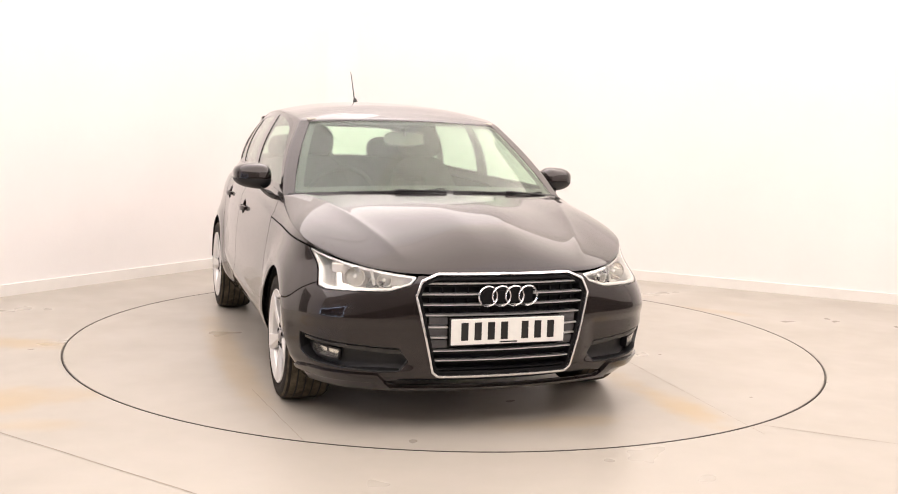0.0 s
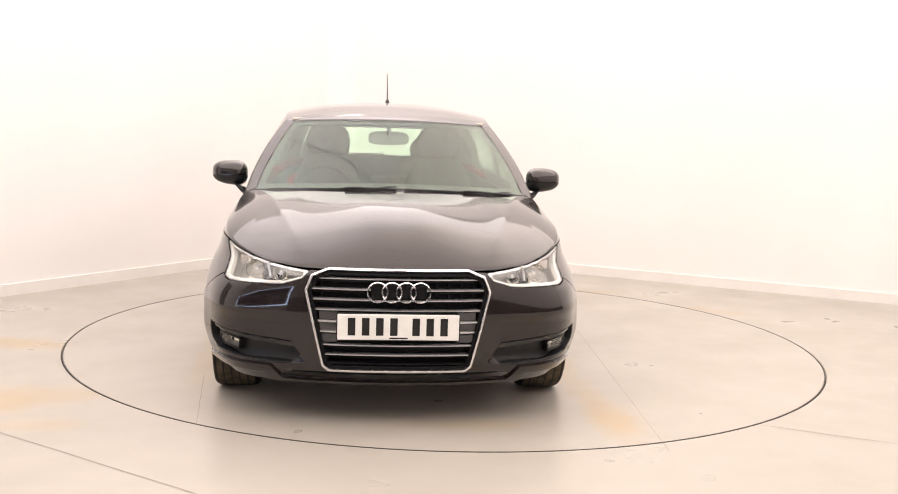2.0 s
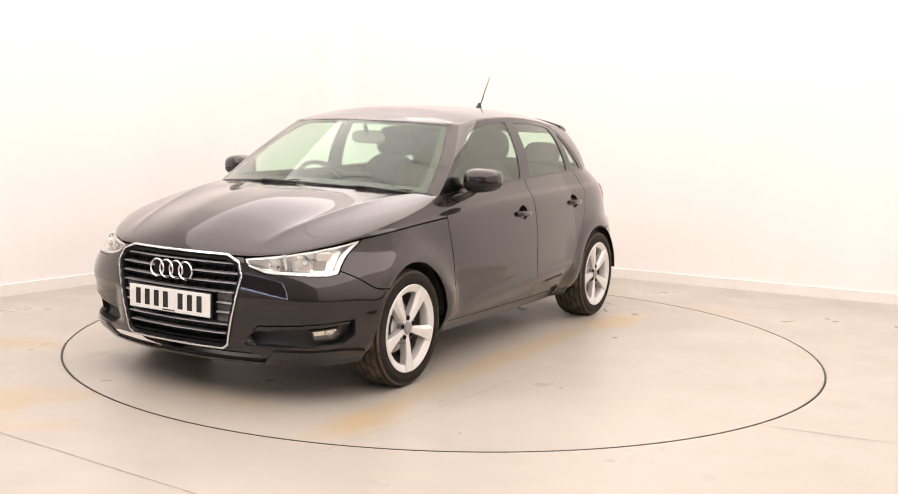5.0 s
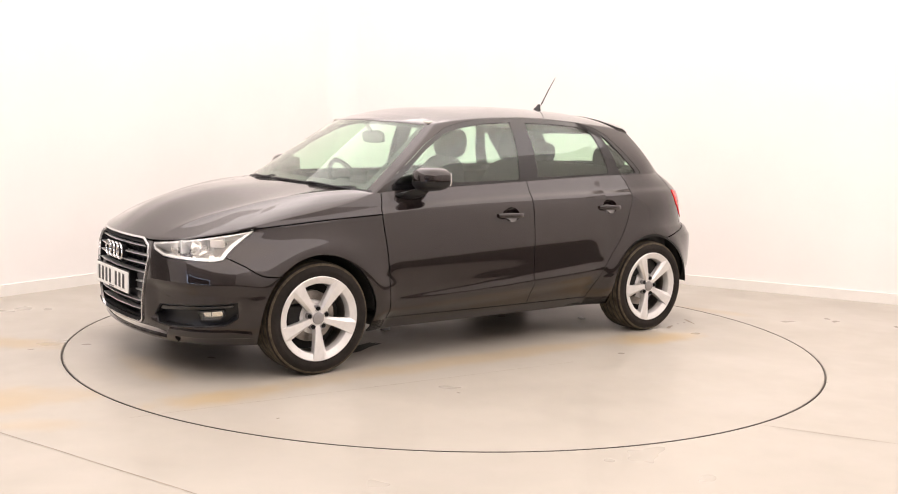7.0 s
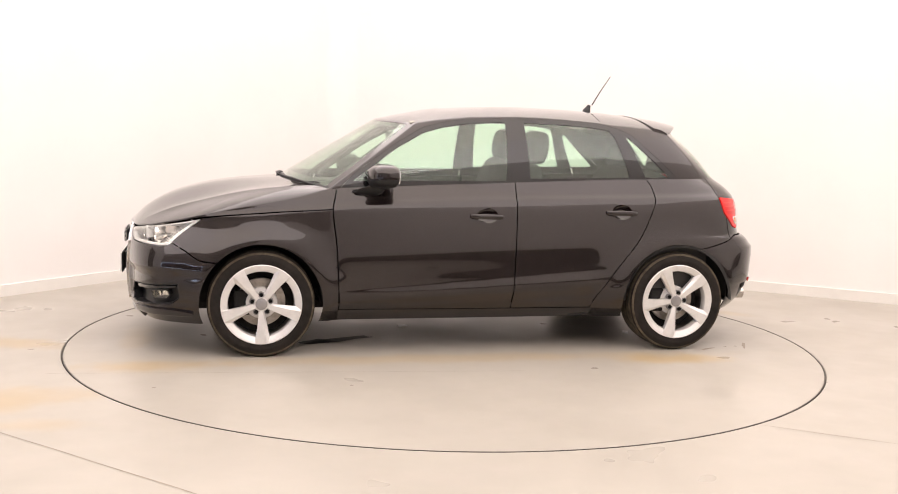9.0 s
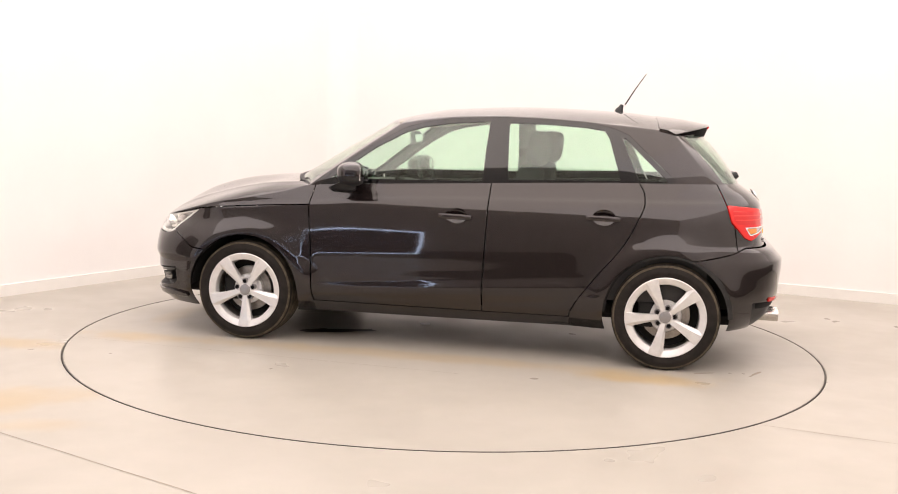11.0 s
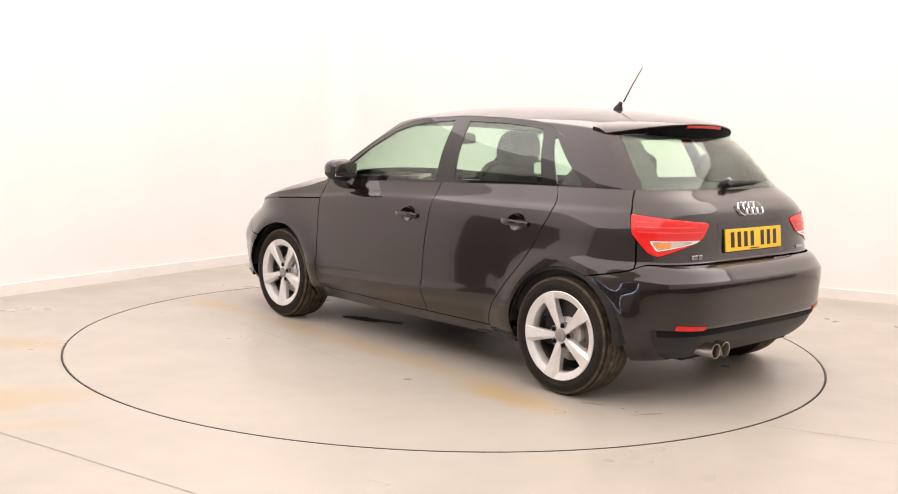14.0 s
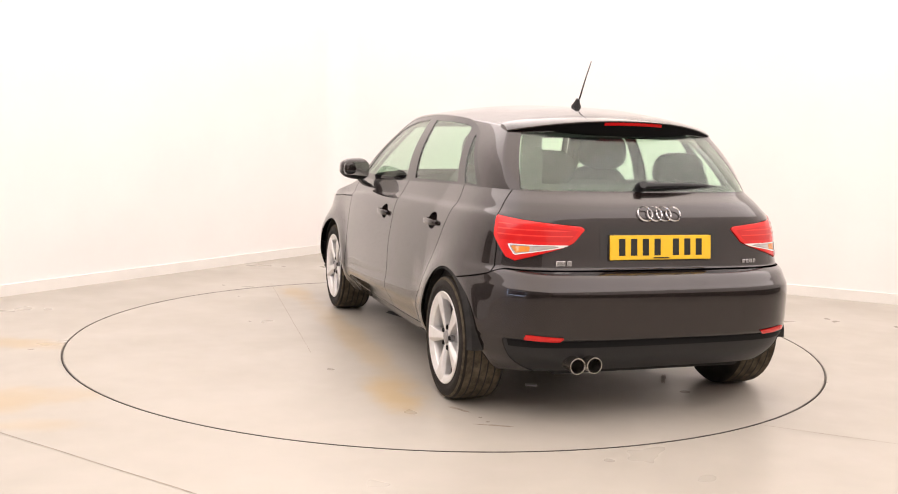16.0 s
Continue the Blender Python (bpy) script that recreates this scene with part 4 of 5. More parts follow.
def bar(name, z, half, h, front, depth, mat, inner=0.0, side=0, n=24):
    """A bar across the nose that follows its curve."""
    bm = bmesh.new()
    rows = []
    span = np.linspace(-half, half, n) if not side else np.linspace(inner, half, n) * side
    for y in span:
        x = front_x(y, z) + front
        rows.append([bm.verts.new(v) for v in ((x - depth, y, z - h / 2), (x - 0.003, y, z - h / 2), (x, y, z - h * 0.2), (x, y, z + h * 0.25), (x - 0.004, y, z + h / 2), (x - depth, y, z + h / 2))])
    for p_, q_ in zip(rows, rows[1:]):
        for i in range(6):
            bm.faces.new((p_[i], p_[(i + 1) % 6], q_[(i + 1) % 6], q_[i]))
    bm.faces.new(rows[0])
    bm.faces.new(rows[-1][::-1])
    return part(name, bm, mat, car, "", None, True, 40)


for z_ in (0.651, 0.606, 0.562, 0.518, 0.365, 0.322, 0.283):
    bar("grille_slat", z_, grille_half(z_), 0.0075, -0.006, 0.040, M_SLAT if z_ > 0.3 else M_GRILLE)
    bar("grille_fin", z_ - 0.010, grille_half(z_ - 0.010), 0.010, -0.020, 0.026, M_GRILLE)
M_GREY = material("grey_grille_panel", (0.075, 0.073, 0.075), 0.4, 0.2, 0.1, 60)
for side_ in (1, -1):
    for z0 in (0.493, 0.446, 0.394):
        bar("grille_panel", z0, grille_half(0.43), 0.036, -0.016, 0.03, M_GREY, 0.26, side_, 8)
    for z_ in (0.468, 0.423):
        bar("grille_slat", z_, grille_half(z_), 0.009, -0.006, 0.03, M_SLAT, 0.262, side_, 8)
for i in range(13):
    y = -0.33 + 0.055 * i
    part("grille_strut", block(front_x(y, 0.6) - 0.05, front_x(y, 0.6) - 0.035, y - 0.003, y + 0.003, 0.53, 0.665), M_GRILLE, car)


def plate(name, x, z, facing, mat, label, lean=0.0):
    ob = part(name, block(-0.004, 0.004, -0.26, 0.26, -0.0555, 0.0555, 0.003), mat, car, label, pose(x, 0, z, 0, lean, 0 if facing > 0 else 180))
    y = -0.222
    for i in range(7):
        if i == 4:
            y += 0.035
        part("bar", block(0.004, 0.0048, y + 0.006, y + 0.038, -0.036, 0.040), M_INK, ob)
        y += 0.060
    part("bar", block(0.004, 0.0048, -0.04, 0.04, -0.050, -0.044), M_INK, ob)
    part("holder", block(-0.010, -0.0045, -0.265, 0.265, -0.060, 0.060, 0.002), M_BLACK, ob)
    return ob


plate("number_plate", front_x(0.0, 0.453) + 0.014, 0.453, 1, M_PLATE_W, "white front number plate with black bars")
for y in (0.1, -0.1):
    part("plate_bracket", block(front_x(0, 0.45) - 0.06, front_x(0, 0.45) + 0.006, y - 0.06, y + 0.06, 0.41, 0.50), M_BLACK, car)


def rings(x, z, r, gap, thick, facing, lean=0.0):
    for i in range(4):
        y = (i - 1.5) * gap
        bm = turned([(r - thick, -0.003), (r - thick * 0.5, 0.003), (r, -0.003), (r - thick * 0.5, -0.006)], 40, "x", True)
        part("badge_ring", bm, M_CHROME, car, "chrome badge ring", pose(x + 0.0012 * (i % 2), y, z, 0, lean, 0 if facing > 0 else 180), True)


rings(front_x(0, 0.60) + 0.010, 0.600, 0.046, 0.0610, 0.0085, 1)
part("badge_base", block(front_x(0, 0.6) - 0.03, front_x(0, 0.6) + 0.002, -0.12, 0.12, 0.565, 0.635, 0.01), M_GRILLE, car)

# headlights
h_in = lambda d: (lambda x, y, z, a, v: head(x, y, z, a, v) + d)
h_out = lambda d: (lambda x, y, z, a, v: -head(x, y, z, a, v) - d)
DRL = [(L_B1 - 0.045, 0.648), (L_B1, 0.623), (L_B2 - 0.03, 0.617), (L_B2 + 0.012, 0.627), (L_TIP - 0.050, 0.70), (L_TIP - 0.012, 0.757), (L_TIP - 0.026, 0.752), (L_TIP - 0.066, 0.70), (L_B2 + 0.0, 0.637), (L_B2 - 0.035, 0.629), (L_B1 + 0.01, 0.634), (L_B1 - 0.030, 0.655)]
for mir in (False, True):
    flip = mirrored if mir else (lambda s: s)
    lens = panel("headlight", flip(lower(h_in(0.002))), M_LENS, car, "clear headlight with chrome reflectors", lift=-0.001, thick=0.003)
    lens.visible_shadow = False
    panel("housing", flip(lower(h_in(0.0))), M_REFLECTOR, lens, "silver lamp housing", lift=-0.075, thick=0.004)
    panel("bezel", flip(lower(h_in(0.001), h_out(0.010))), M_SLAT, lens, "", lift=-0.006, thick=0.068)
    panel("light_guide", flip(lower(h_in(0.002), lambda x, y, z, a, v: sdf(a, z, DRL))), M_PLATE_W, lens, "white daytime light strip", lift=-0.008, thick=0.02)
    sg = -1 if mir else 1
    for yb, zb, rb in ((0.505, 0.655, 0.029), (0.615, 0.664, 0.040)):
        xb = front_x(yb, zb) - 0.086
        part("reflector_bowl", turned([(0.006, -0.02), (rb * 0.45, -0.012), (rb * 0.8, 0.012), (rb, 0.045), (rb + 0.003, 0.045), (rb * 0.85, 0.010), (rb * 0.4, -0.02)], 28, "x", True), M_REFLECTOR, lens, "", pose(xb, sg * yb, zb, 0, 0, sg * 10), True)
        part("bulb", turned([(0.0, 0.032), (0.008, 0.028), (0.010, 0.0), (0.010, -0.02)], 14, "x"), M_BULB, lens, "", pose(xb, sg * yb, zb, 0, 0, sg * 10), True)
    panel("smoked_panel", flip(lower(h_in(0.014), lambda x, y, z, a, v: sdf(a, z, [(L_B1 + 0.075, 0.60), (L_B1 + 0.135, 0.60), (L_B1 + 0.150, 0.75), (L_B1 + 0.095, 0.75)]))), M_GRILLE, lens, "smoked grey panel between the reflectors", lift=-0.060, thick=0.004)
    part("divider", block(-0.05, 0.0, -0.006, 0.006, -0.034, 0.036, 0.003), M_SLAT, lens, "", pose(front_x(0.56, 0.67) - 0.02, sg * 0.56, 0.668, 12, 0, sg * 15))
    part("indicator", block(-0.05, 0.0, -0.035, 0.035, -0.02, 0.026, 0.01), M_CLEARLENS, lens, "", pose(front_x(0.69, 0.69) - 0.02, sg * 0.68, 0.69, 0, 0, sg * 50))

# fog lamp recesses
FL = [(F1 - 0.225, 0.350), (F1 - 0.085, 0.366), (F1 - 0.075, 0.340), (F1 - 0.095, 0.318), (F1 - 0.205, 0.312)]
for mir in (False, True):
    flip = mirrored if mir else (lambda s: s)
    rec = panel("fog_lamp_recess", flip(lower(lambda x, y, z, a, v: fog(x, y, z, a, v) - 0.002)), M_BLACK, car, "black fog lamp recess", lift=-0.05, thick=0.004)
    panel("rim", flip(lower(lambda x, y, z, a, v: fog(x, y, z, a, v) - 0.001, lambda x, y, z, a, v: -fog(x, y, z, a, v) - 0.006)), M_BLACK, rec, "", lift=-0.003, thick=0.05)
    panel("strake", flip(lower(lambda x, y, z, a, v: sdf(a, z, [(F0 - 0.02, 0.362), (F1 - 0.02, 0.402), (F1 - 0.02, 0.388), (F0 - 0.02, 0.340)]))), M_GLOSS, rec, "", lift=-0.012, thick=0.035)
    panel("fog_reflector", flip(lower(lambda x, y, z, a, v: sdf(a, z, FL))), M_REFLECTOR, rec, "chrome fog lamp", lift=-0.040, thick=0.004)
    panel("fog_frame", flip(lower(lambda x, y, z, a, v: sdf(a, z, FL) - 0.008, lambda x, y, z, a, v: -sdf(a, z, FL))), M_BLACK, rec, "", lift=-0.018, thick=0.03)
    fl = panel("fog_lens", flip(lower(lambda x, y, z, a, v: sdf(a, z, FL))), M_LENS, rec, "", lift=-0.020, thick=0.003)
    fl.visible_shadow = False
    for q in (0.3, 0.5, 0.7):
        s0 = F1 - 0.215 + 0.125 * q
        panel("fog_rib", flip(lower(lambda x, y, z, a, v: sdf(a, z, [(s0, 0.325), (s0 + 0.004, 0.325), (s0 + 0.004, 0.37), (s0, 0.37)]))), M_GRILLE, rec, "", lift=-0.034, thick=0.006)
across("lower_intake", lower(lambda x, y, z, a, v: intake(x, y, z, a, v) - 0.003), M_GRILLE, "black lower air intake", lift=-0.03)
LIP = [(-0.5, 0.205), (0.52, 0.205), (F0 + 0.12, 0.262), (F1 - 0.02, 0.268), (F1 + 0.10, 0.255), (F1 + 0.10, 0.235), (F0 + 0.16, 0.228), (0.60, 0.19), (-0.5, 0.19)]
across("front_lip", lower(lambda x, y, z, a, v: np.where(x > 1.5, sdf(a, z, LIP), 1.0)), M_PAINT, "", lift=0.012, thick=0.02)

# scuttle and front wipers
across("scuttle", upper(GLASS, lambda x, y, z, a, v: np.maximum(a - 0.97, v - 0.025)), M_BLACK, "", lift=0.001, thick=0.01)
for y0, y1 in ((-0.55, 0.02), (0.06, 0.64)):
    pts = []
    for q in np.linspace(0, 1, 14):
        y = y0 + (y1 - y0) * q
        aa = abs(y) / 0.735
        i0 = int(np.clip(aa * (NF - 1), 0, NF - 1))
        k0 = int(0.2 + 0.9 * q)
        p = G[i0, k0].copy()
        pts.append((p[0] + 0.004, y, p[2] + 0.007))
    w = part("front_wiper", tube(pts, 0.0045, 6), M_BLACK, car, "black wiper blade and arm")
    part("arm", tube([(pts[-1][0] + 0.03, pts[-1][1], pts[-1][2] - 0.012), (pts[-4][0] + 0.018, pts[-4][1], pts[-4][2] + 0.004), (pts[7][0] + 0.006, pts[7][1], pts[7][2] + 0.007)], 0.006, 6), M_BLACK, w)

# ---- flanks ----
for side_ in (1, -1):
    for x_, z_ in HANDLES:
        y_ = flank_y(x_, z_)
        bowl, bf = [], []
        for i in range(9):
            for j in range(32):
                r_, t_ = i / 8 * 1.02, 2 * math.pi * j / 32
                bx, bz = x_ - 0.005 + 0.064 * r_ * math.cos(t_), z_ + 0.004 + 0.044 * r_ * math.sin(t_)
                bowl.append((bx, side_ * (flank_y(bx, bz) - 0.001 - 0.024 * max(0.0, 1 - r_ ** 2.5)), bz))
        for i in range(8):
            for j in range(32):
                k = (j + 1) % 32
                bf.append((i * 32 + j, (i + 1) * 32 + j, (i + 1) * 32 + k, i * 32 + k)[::-side_])
        child("handle_scoop", mesh_of("handle_scoop", bowl, bf, M_PAINT), car)
        bm = bmesh.new()
        rows = []
        for q in np.linspace(-1, 1, 17):
            yo = y_ + 0.034 - 0.020 * abs(q) ** 3.5
            hh_ = 0.015 * (1 - 0.35 * abs(q) ** 4)
            rows.append([bm.verts.new((x_ + 0.096 * q, side_ * yy, z_ + zz_ + 0.002 * q)) for yy, zz_ in ((yo - 0.016, -hh_), (yo - 0.003, -hh_), (yo, -hh_ * 0.4), (yo, hh_ * 0.5), (yo - 0.005, hh_), (yo - 0.016, hh_))])
        for p_, q_ in zip(rows, rows[1:]):
            for i in range(6):
                bm.faces.new((p_[i], p_[(i + 1) % 6], q_[(i + 1) % 6], q_[i]))
        bm.faces.new(rows[0])
        bm.faces.new(rows[-1][::-1])
        part("door_handle", bm, M_PAINT, car, "black pull handle", None, True, 40)
    # mirrors
    bm = bmesh.new()
    bmesh.ops.create_uvsphere(bm, u_segments=32, v_segments=18, radius=1)
    for v in bm.verts:
        x, y, z = v.co
        sgn = lambda q, e: math.copysign(abs(q) ** e, q)
        x, y, z = sgn(x, 0.75), sgn(y, 0.72), sgn(z, 0.72)
        if x < 0:
            x *= 0.55
        v.co = (0.572 + 0.105 * x - 0.02 * (y + 1), 0.877 + 0.098 * y, 1.020 + 0.067 * z * (1 - 0.12 * y) + 0.004 * y)
        v.co.y *= side_
    cap = bm.copy()
    bmesh.ops.bisect_plane(cap, geom=cap.verts[:] + cap.edges[:] + cap.faces[:], plane_co=(0, 0, 1.008), plane_no=(0, 0, 1), clear_inner=True)
    bmesh.ops.bisect_plane(bm, geom=bm.verts[:] + bm.edges[:] + bm.faces[:], plane_co=(0, 0, 1.006), plane_no=(0, 0, 1), clear_outer=True)
    mirror = part("door_mirror", bm, M_BLACK, car, "door mirror with painted cap and black underside", None, True, 60)
    part("mirror_cap", cap, M_PAINT, mirror, "gloss black mirror cap", None, True, 60)
    part("mirror_core", block(0.515, 0.60, side_ * 0.88 - 0.07, side_ * 0.88 + 0.07, 0.985, 1.045, 0.01), M_BLACK, mirror)
    part("mirror_glass", prism([(0.80, 0.975), (0.955, 0.985), (0.962, 1.02), (0.955, 1.055), (0.88, 1.066), (0.80, 1.062)] if side_ > 0 else [(-0.80, 0.975), (-0.955, 0.985), (-0.962, 1.02), (-0.955, 1.055), (-0.88, 1.066), (-0.80, 1.062)], "x", 0.4935, 0.500), M_MIRROR, mirror, "mirror glass", pose(0, 0, 0))
    part("indicator_strip", tube([(0.655, side_ * 0.86, 1.000), (0.640, side_ * 0.91, 0.999), (0.600, side_ * 0.950, 0.999), (0.55, side_ * 0.968, 1.000)], 0.003, 6), M_SLAT, mirror)
    foot = bmesh.new()
    rows = []
    for (cx, cy, cz), (rx, rz) in (((0.655, 0.775, 0.925), (0.085, 0.024)), ((0.640, 0.808, 0.930), (0.075, 0.028)), ((0.605, 0.835, 0.950), (0.052, 0.028)), ((0.585, 0.850, 0.990), (0.044, 0.026))):
        rows.append([foot.verts.new((cx + rx * math.cos(2 * math.pi * i / 14), side_ * (cy + 0.024 * math.sin(2 * math.pi * i / 14)), cz + rz * math.sin(2 * math.pi * i / 14))) for i in range(14)])
    for p_, q_ in zip(rows, rows[1:]):
        for i in range(14):
            foot.faces.new((p_[i], p_[(i + 1) % 14], q_[(i + 1) % 14], q_[i]))
    foot.faces.new(rows[-1])
    part("foot", foot, M_BLACK, mirror, "", None, True)

# ---- rear ----
t_in = lambda d: (lambda x, y, z, a, v: tail(x, y, z, a, v) + d)
WEDGE = [(T_OB + 0.035, 0.757), (T_OB - 0.005, 0.800), (T_IN - 0.075, 0.801), (T_IN - 0.10, 0.795)]
AMB = [(T_OB + 0.04, 0.764), (T_OB + 0.006, 0.796), (T_OB + 0.105, 0.795), (T_OB + 0.105, 0.772)]
for mir in (False, True):
    flip = mirrored if mir else (lambda s: s)
    lamp_ = panel("tail_light", flip(lower(t_in(0.001), lambda x, y, z, a, v: -sdf(a, z, WEDGE))), M_RED, car, "red tail light with amber and clear wedge", lift=0.004, thick=0.02)
    panel("clear_wedge", flip(lower(lambda x, y, z, a, v: np.where(x < -1.2, sdf(a, z, WEDGE), 1.0) + 0.001, lambda x, y, z, a, v: -sdf(a, z, AMB))), M_CLEARLENS, lamp_, "", lift=0.003, thick=0.02)
    panel("amber_lens", flip(lower(lambda x, y, z, a, v: np.where(x < -1.2, sdf(a, z, AMB), 1.0))), M_AMBER, lamp_, "amber indicator", lift=0.003, thick=0.02)
    panel("lamp_core", flip(lower(t_in(0.020), lambda x, y, z, a, v: 0.818 - z)), M_RED_DARK, lamp_, "", lift=0.0046, thick=0.004)
    for zr in (0.842, 0.866, 0.888):
        panel("lamp_rib", flip(lower(t_in(0.026), lambda x, y, z, a, v: z - zr - 0.0028, lambda x, y, z, a, v: zr - 0.0028 - z)), M_RED_LIGHT, lamp_, "", lift=0.0062, thick=0.002)
    panel("wedge_rim", flip(lower(lambda x, y, z, a, v: np.where(x < -1.2, sdf(a, z, WEDGE) - 0.0025, 1.0), lambda x, y, z, a, v: -sdf(a, z, WEDGE) - 0.0015)), M_PLATE_W, lamp_, "pale rim of the clear wedge", lift=0.0065, thick=0.004)
    rz = 0.404
    R0, R1 = arc_at(-1.85, 0.72, rz), arc_at(-1.88, 0.51, rz)
    panel("rear_reflector", flip(lower(lambda x, y, z, a, v: sdf(a, z, [(R0, 0.398), (R0 + 0.01, 0.418), (R1, 0.408), (R1 - 0.02, 0.392)]))), M_RED, car, "red bumper reflector", lift=0.008, thick=0.014)
across("apron_groove", lower(lambda x, y, z, a, v: x + 1.72, lambda x, y, z, a, v: np.abs(z - 0.372) - 0.014), M_GRILLE, "", lift=0.001, thick=0.008)
plate("number_plate", rear_x(0.0, 0.793) - 0.010, 0.793, -1, M_PLATE_Y, "yellow rear number plate with black bars", -6)
across("plate_recess", lower(lambda x, y, z, a, v: np.where(x < -1.5, np.maximum(np.abs(y) - 0.305, np.abs(z - 0.81) - 0.075), 1.0)), M_GLOSS, "", lift=0.001, thick=0.004)
rings(rear_x(0, 0.945) - 0.016, 0.945, 0.0395, 0.0480, 0.0065, -1, -32)
for y0, w_, z_ in ((0.492, 0.034, 0.722), (0.452, 0.012, 0.722)):
    part("badge_bar", block(rear_x(y0, z_) - 0.006, rear_x(y0, z_) + 0.004, y0 - w_ / 2 - 0.006, y0 + w_ / 2 + 0.006, z_ - 0.013, z_ + 0.013, 0.003), M_CHROME, car, "chrome model badge bar")
for i in range(4):
    y0 = -0.45 - 0.021 * i
    part("badge_bar", block(rear_x(y0, 0.722) - 0.005, rear_x(y0, 0.722) + 0.004, y0 - 0.008, y0 + 0.008, 0.713, 0.732, 0.002), M_CHROME, car)
for y in (0.36, 0.442):
    ex = part("exhaust_tip", turned([(0.028, -1.84), (0.033, -1.872), (0.0365, -1.872), (0.0365, -1.84), (0.034, -1.66), (0.028, -1.66)], 32, "x", True), M_EXHAUST, car, "chrome exhaust tip", pose(0, y, 0.284), True)
    part("bore", turned([(0.0, -1.80), (0.029, -1.80), (0.029, -1.79), (0.0, -1.79)], 24, "x"), M_LINER, ex)

# roof spoiler
def spoiler_edge(q):
    k = abs(q)
    return -1.445 + 0.205 * k ** 2.3, 1.362 - 0.058 * k ** 2.2


def loft(rows):
    bm = bmesh.new()
    rr = [[bm.verts.new(v) for v in row] for row in rows]
    n = len(rr[0])
    for p_, q_ in zip(rr, rr[1:]):
        for i in range(n):
            bm.faces.new((p_[i], p_[(i + 1) % n], q_[(i + 1) % n], q_[i]))
    bm.faces.new(rr[0])
    bm.faces.new(rr[-1][::-1])
    return bm


top_rows, under_rows, brake_rows = [], [], []
for q in np.linspace(-1, 1, 41):
    y, k = 0.560 * q, abs(q)
    xt, zt = spoiler_edge(q)
    xl = -1.12 - 0.03 * k ** 2
    zl = float(spine_z(xl)) - 0.075 * k ** 2.2 + 0.004
    zu = 1.276 - 0.004 * k ** 2
    th = 0.008
    top_rows.append([(xl, y, zl), ((xl + xt) / 2, y, (zl + zt) / 2 + 0.006), (xt + 0.012, y, zt + 0.003), (xt, y, zt - 0.003), (xt + 0.002, y, zt - th), (xl, y, zl - 0.03)])
    under_rows.append([(xt + 0.005, y, zt - th + 0.002), (xt + 0.030, y, zu + 0.012), (xt + 0.075, y, zu), (-1.10, y, zu + 0.01), (-1.10, y, zl - 0.032)])
    if k < 0.30:
        brake_rows.append([(xt - 0.002, y, zt - 0.010), (xt + 0.006, y, zt - 0.024), (xt + 0.024, y, zt - 0.024), (xt + 0.024, y, zt - 0.010)])
sp_ob = part("roof_spoiler", loft(top_rows), M_PAINT, car, "gloss black roof spoiler", None, True, 50)
part("underside", loft(under_rows), M_UNDER, sp_ob, "", None, True, 50)
part("high_brake_light", loft(brake_rows), M_RED_DARK, sp_ob, "dark red high brake light")

# rear wiper, aerial
wip = part("rear_wiper", tube([(-1.612, 0.03, 1.060), (-1.612, -0.1, 1.066), (-1.600, -0.25, 1.066), (-1.565, -0.43, 1.058)], 0.009, 8, taper=[0.016, 0.013, 0.010, 0.006]), M_BLACK, car, "black rear wiper")
part("pivot", turned([(0.0, 0.03), (0.018, 0.028), (0.024, 0.0), (0.024, -0.03)], 18, "x"), M_BLACK, wip, "", pose(-1.605, 0.03, 1.055, 0, -30, 180), True)
part("blade", tube([(-1.607, -0.06, 1.052), (-1.592, -0.25, 1.052), (-1.545, -0.45, 1.048)], 0.006, 6), M_LINER, wip)
aerial = part("aerial", tube([(-0.93, 0.036, 1.472), (-0.985, 0.036, 1.565), (-1.048, 0.036, 1.66)], 0.003, 8, taper=[0.0045, 0.0034, 0.0022]), M_BLACK, car, "thin black roof aerial")
part("aerial_base", turned([(0.0, 0.045), (0.010, 0.043), (0.016, 0.022), (0.026, 0.004), (0.027, -0.01)], 20, "z"), M_BLACK, aerial, "", pose(-0.895, 0.036, 1.431, 0, -22, 0), True)


# ---- cabin ----
across("headliner", upper(ROOF, lambda x, y, z, a, v: 0.02 - v), M_HEADLINER, "pale headliner cloth", lift=-0.028, thick=0.006)


def card(name, f0, f1):
    s = lower(f0, f1, lambda x, y, z, a, v: 0.35 - z, lambda x, y, z, a, v: z - edge_z(x) + 0.004)
    return both(name, s, M_TRIM_IN, "", lift=-0.07, thick=0.01)


card("door_card", lambda x, y, z, a, v: x - door_front(z) + 0.02, lambda x, y, z, a, v: door_mid(z) + 0.01 - x)
card("door_card", lambda x, y, z, a, v: x - door_mid(z) + 0.01, lambda x, y, z, a, v: -1.45 - x)
part("cabin_floor", block(-1.05, 0.9, -0.70, 0.70, 0.27, 0.34, 0.02), M_LINER, car)


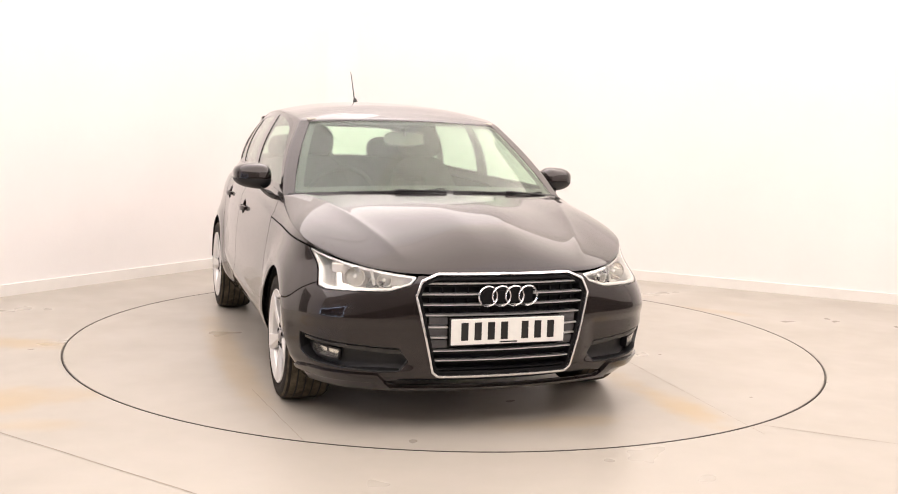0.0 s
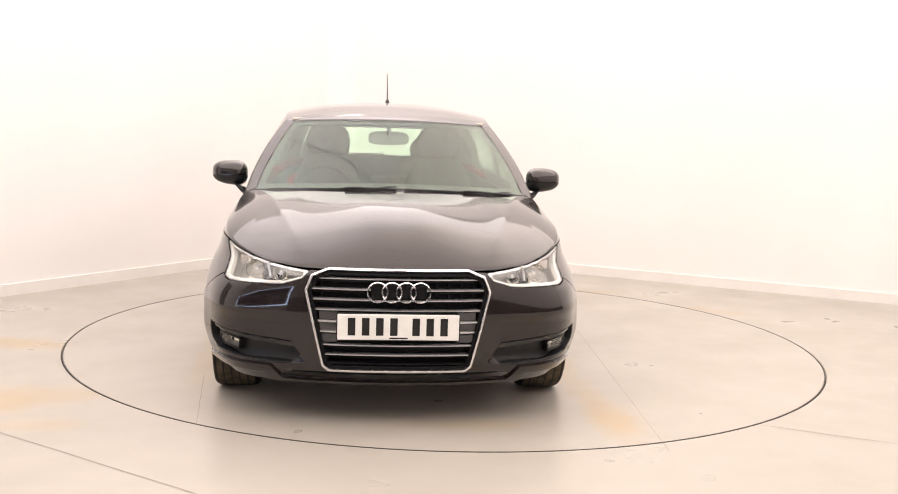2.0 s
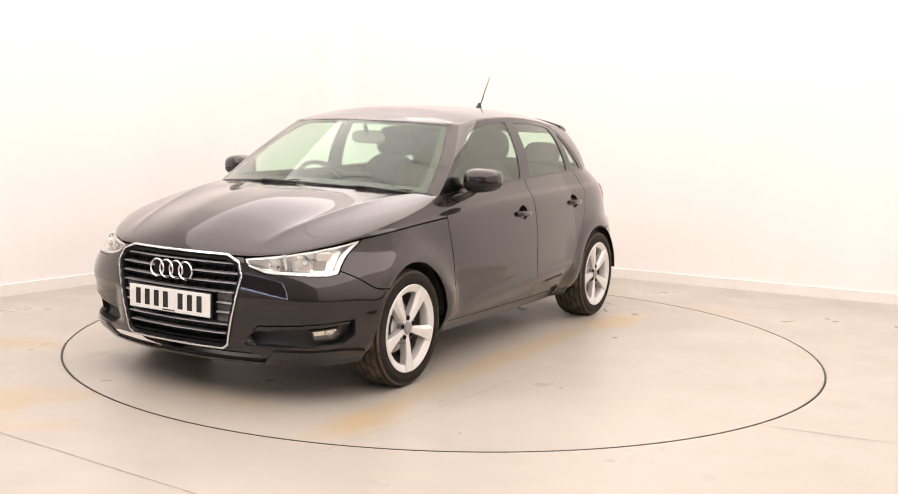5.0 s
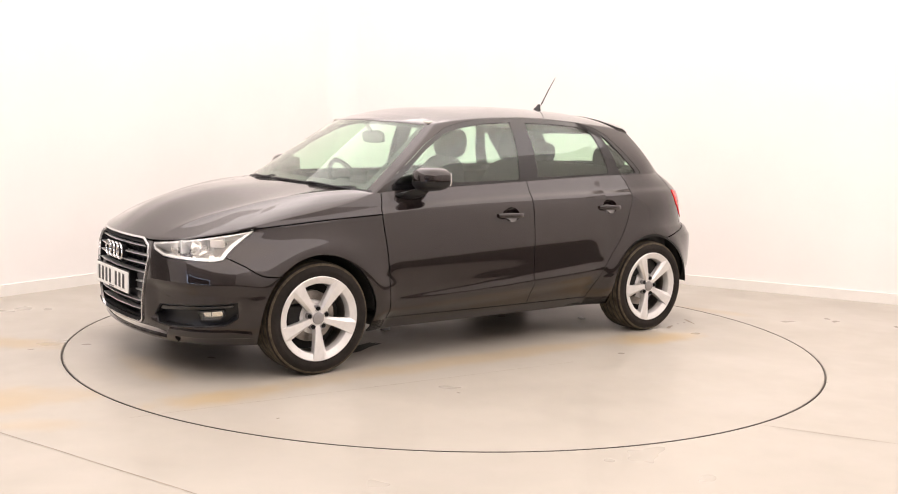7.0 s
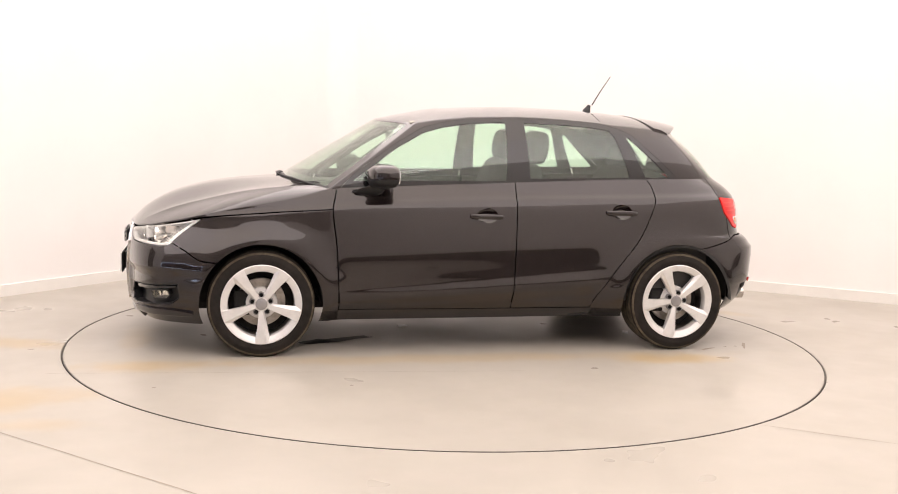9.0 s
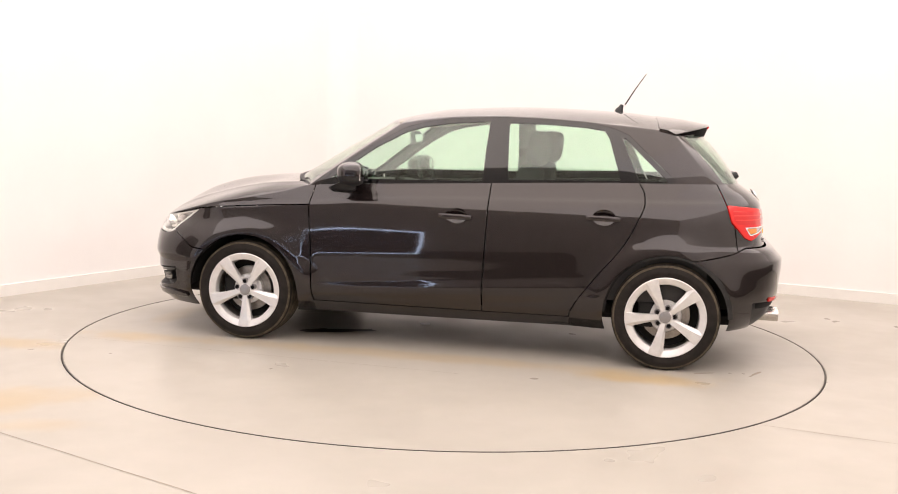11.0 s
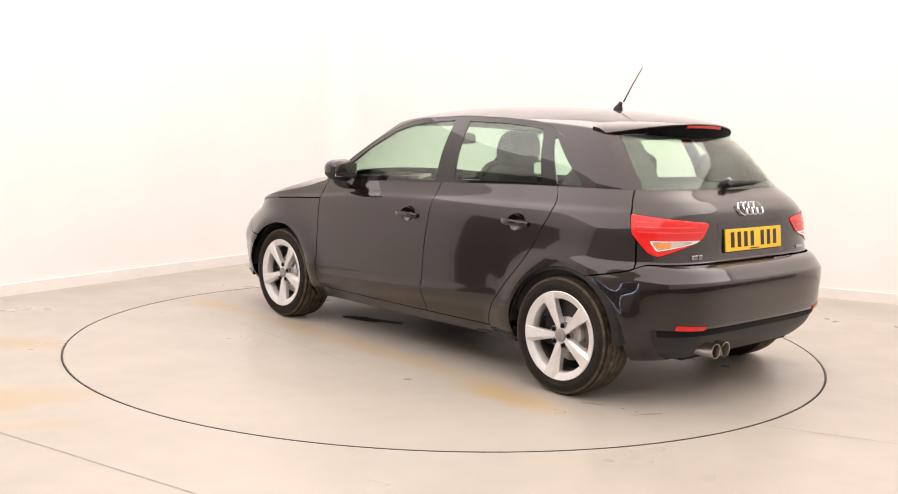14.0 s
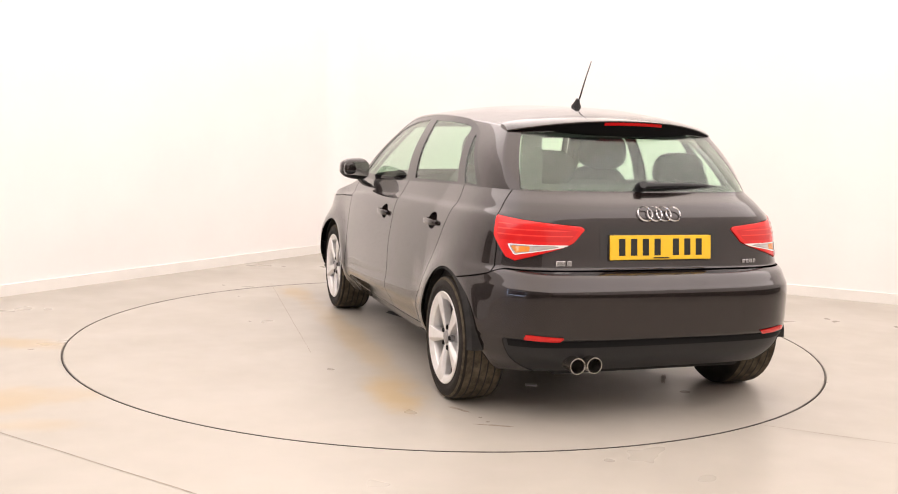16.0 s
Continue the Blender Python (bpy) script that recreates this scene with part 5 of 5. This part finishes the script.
def rounded_slab(w, d, h, waist=0.0, square=0.42):
    """A padded slab: w across (y), d deep (x), h high (z), rounded on all sides."""
    bm = bmesh.new()
    bmesh.ops.create_uvsphere(bm, u_segments=28, v_segments=16, radius=1)
    for v in bm.verts:
        x, y, z = v.co
        s_ = lambda q, e: math.copysign(abs(q) ** e, q)
        x, y, z = s_(x, 0.5), s_(y, square), s_(z, square)
        v.co = (x * d / 2, y * w / 2 * (1 - waist * max(0, z)), (z + 1) * h / 2)
    return bm


def front_seat(y, name="front_seat"):
    seat = part(name, rounded_slab(0.50, 0.50, 0.20), M_CLOTH, car, "dark cloth front seat", pose(0.02, y, 0.40), True, 180)
    part("backrest", rounded_slab(0.50, 0.17, 0.62, 0.30, 0.5), M_CLOTH, seat, "", pose(-0.27, 0, 0.10, 0, -16, 0), True, 180)
    part("headrest", rounded_slab(0.285, 0.135, 0.205, 0.12, 0.66), M_CLOTH, seat, "", pose(-0.455, 0, 0.690, 0, -8, 0), True, 180)
    for s_ in (-0.05, 0.05):
        part("headrest_rod", tube([(-0.435, s_, 0.64), (-0.455, s_, 0.74)], 0.006, 6), M_CHROME, seat)


front_seat(0.36)
front_seat(-0.36)
bench = part("rear_bench", rounded_slab(1.24, 0.48, 0.20), M_CLOTH, car, "dark cloth rear bench", pose(-0.80, 0, 0.42), True, 180)
part("backrest", rounded_slab(1.24, 0.16, 0.56, 0.04), M_CLOTH, bench, "", pose(-0.26, 0, 0.12, 0, -22, 0), True, 180)
for y in (-0.36, 0.36):
    part("headrest", rounded_slab(0.27, 0.10, 0.16, 0.1, 0.6), M_CLOTH, bench, "", pose(-0.47, y, 0.63, 0, -12, 0), True, 180)
part("parcel_shelf", block(-1.50, -1.20, -0.56, 0.56, 0.93, 0.95, 0.008), M_TRIM_IN, car)

dash = bmesh.new()
rows = []
for y in np.linspace(-0.68, 0.68, 29):
    hump = 0.018 * math.exp(-((y + 0.36) / 0.17) ** 2)
    rows.append([dash.verts.new(v) for v in ((0.98 - 0.20 * (y / 0.7) ** 2, y, 0.925), (0.62, y, 0.925 + hump * 0.6), (0.50, y, 0.91 + hump), (0.46, y, 0.87 + hump * 0.5), (0.50, y, 0.70), (0.62, y, 0.52), (0.9, y, 0.50))])
for p_, q_ in zip(rows, rows[1:]):
    for i in range(7):
        dash.faces.new((p_[i], p_[(i + 1) % 7], q_[(i + 1) % 7], q_[i]))
dash.faces.new(rows[0])
dash.faces.new(rows[-1][::-1])
part("dashboard", dash, M_TRIM_IN, car, "dark grey dashboard", None, True, 50)
part("screen", block(0.50, 0.515, -0.10, 0.10, 0.93, 1.02, 0.006), M_GLOSS, car, "folding centre screen")
wheel_pts = [(0.0, 0.185 * math.cos(2 * math.pi * i / 40), 0.185 * math.sin(2 * math.pi * i / 40)) for i in range(40)]
sw = part("steering_wheel", tube(wheel_pts, 0.015, 8, True), M_BLACK, car, "black steering wheel", pose(0.38, -0.36, 0.895, 0, 24, 0), True)
part("airbag_cover", rounded_slab(0.16, 0.06, 0.12), M_TRIM_IN, sw, "", pose(0.02, 0, -0.06), True, 180)
for y0, z0, y1, z1 in ((0.05, 0, 0.175, 0.01), (-0.05, 0, -0.175, 0.01), (0.0, -0.04, 0.0, -0.175)):
    part("spoke", tube([(0.02, y0, z0), (0.0, y1, z1)], 0.013, 6), M_TRIM_IN, sw)
part("column", tube([(0.03, 0, 0), (0.25, 0, -0.03)], 0.035, 10), M_TRIM_IN, sw)
rvm = part("rear_view_mirror", rounded_slab(0.235, 0.04, 0.078, 0.02, 0.6), M_VIEW, car, "grey rear-view mirror", pose(0.40, 0, 1.190, 0, 8, 0), True, 180)
part("stem", tube([(0.01, 0, 0.06), (0.035, 0, 0.115)], 0.012, 8), M_TRIM_IN, rvm)
part("mirror_face", block(-0.021, -0.0175, -0.10, 0.10, 0.008, 0.056, 0.001), M_MIRROR, rvm)
for s_ in (1, -1):
    part("sun_visor", block(0.22, 0.38, s_ * 0.36 - 0.19, s_ * 0.36 + 0.19, 1.315, 1.332, 0.008), M_HEADLINER, car)


def motions():
    rows, cars = [], []
    for t in [i * 0.25 for i in range(65)]:
        m = pose(*TABLE, 0, 0, 0, heading(t))
        rows.append((t, m))
        cars.append((t, m @ pose(*CAR_ON, 0)))
    walk(turntable, rows)
    walk(car, cars)


motions()
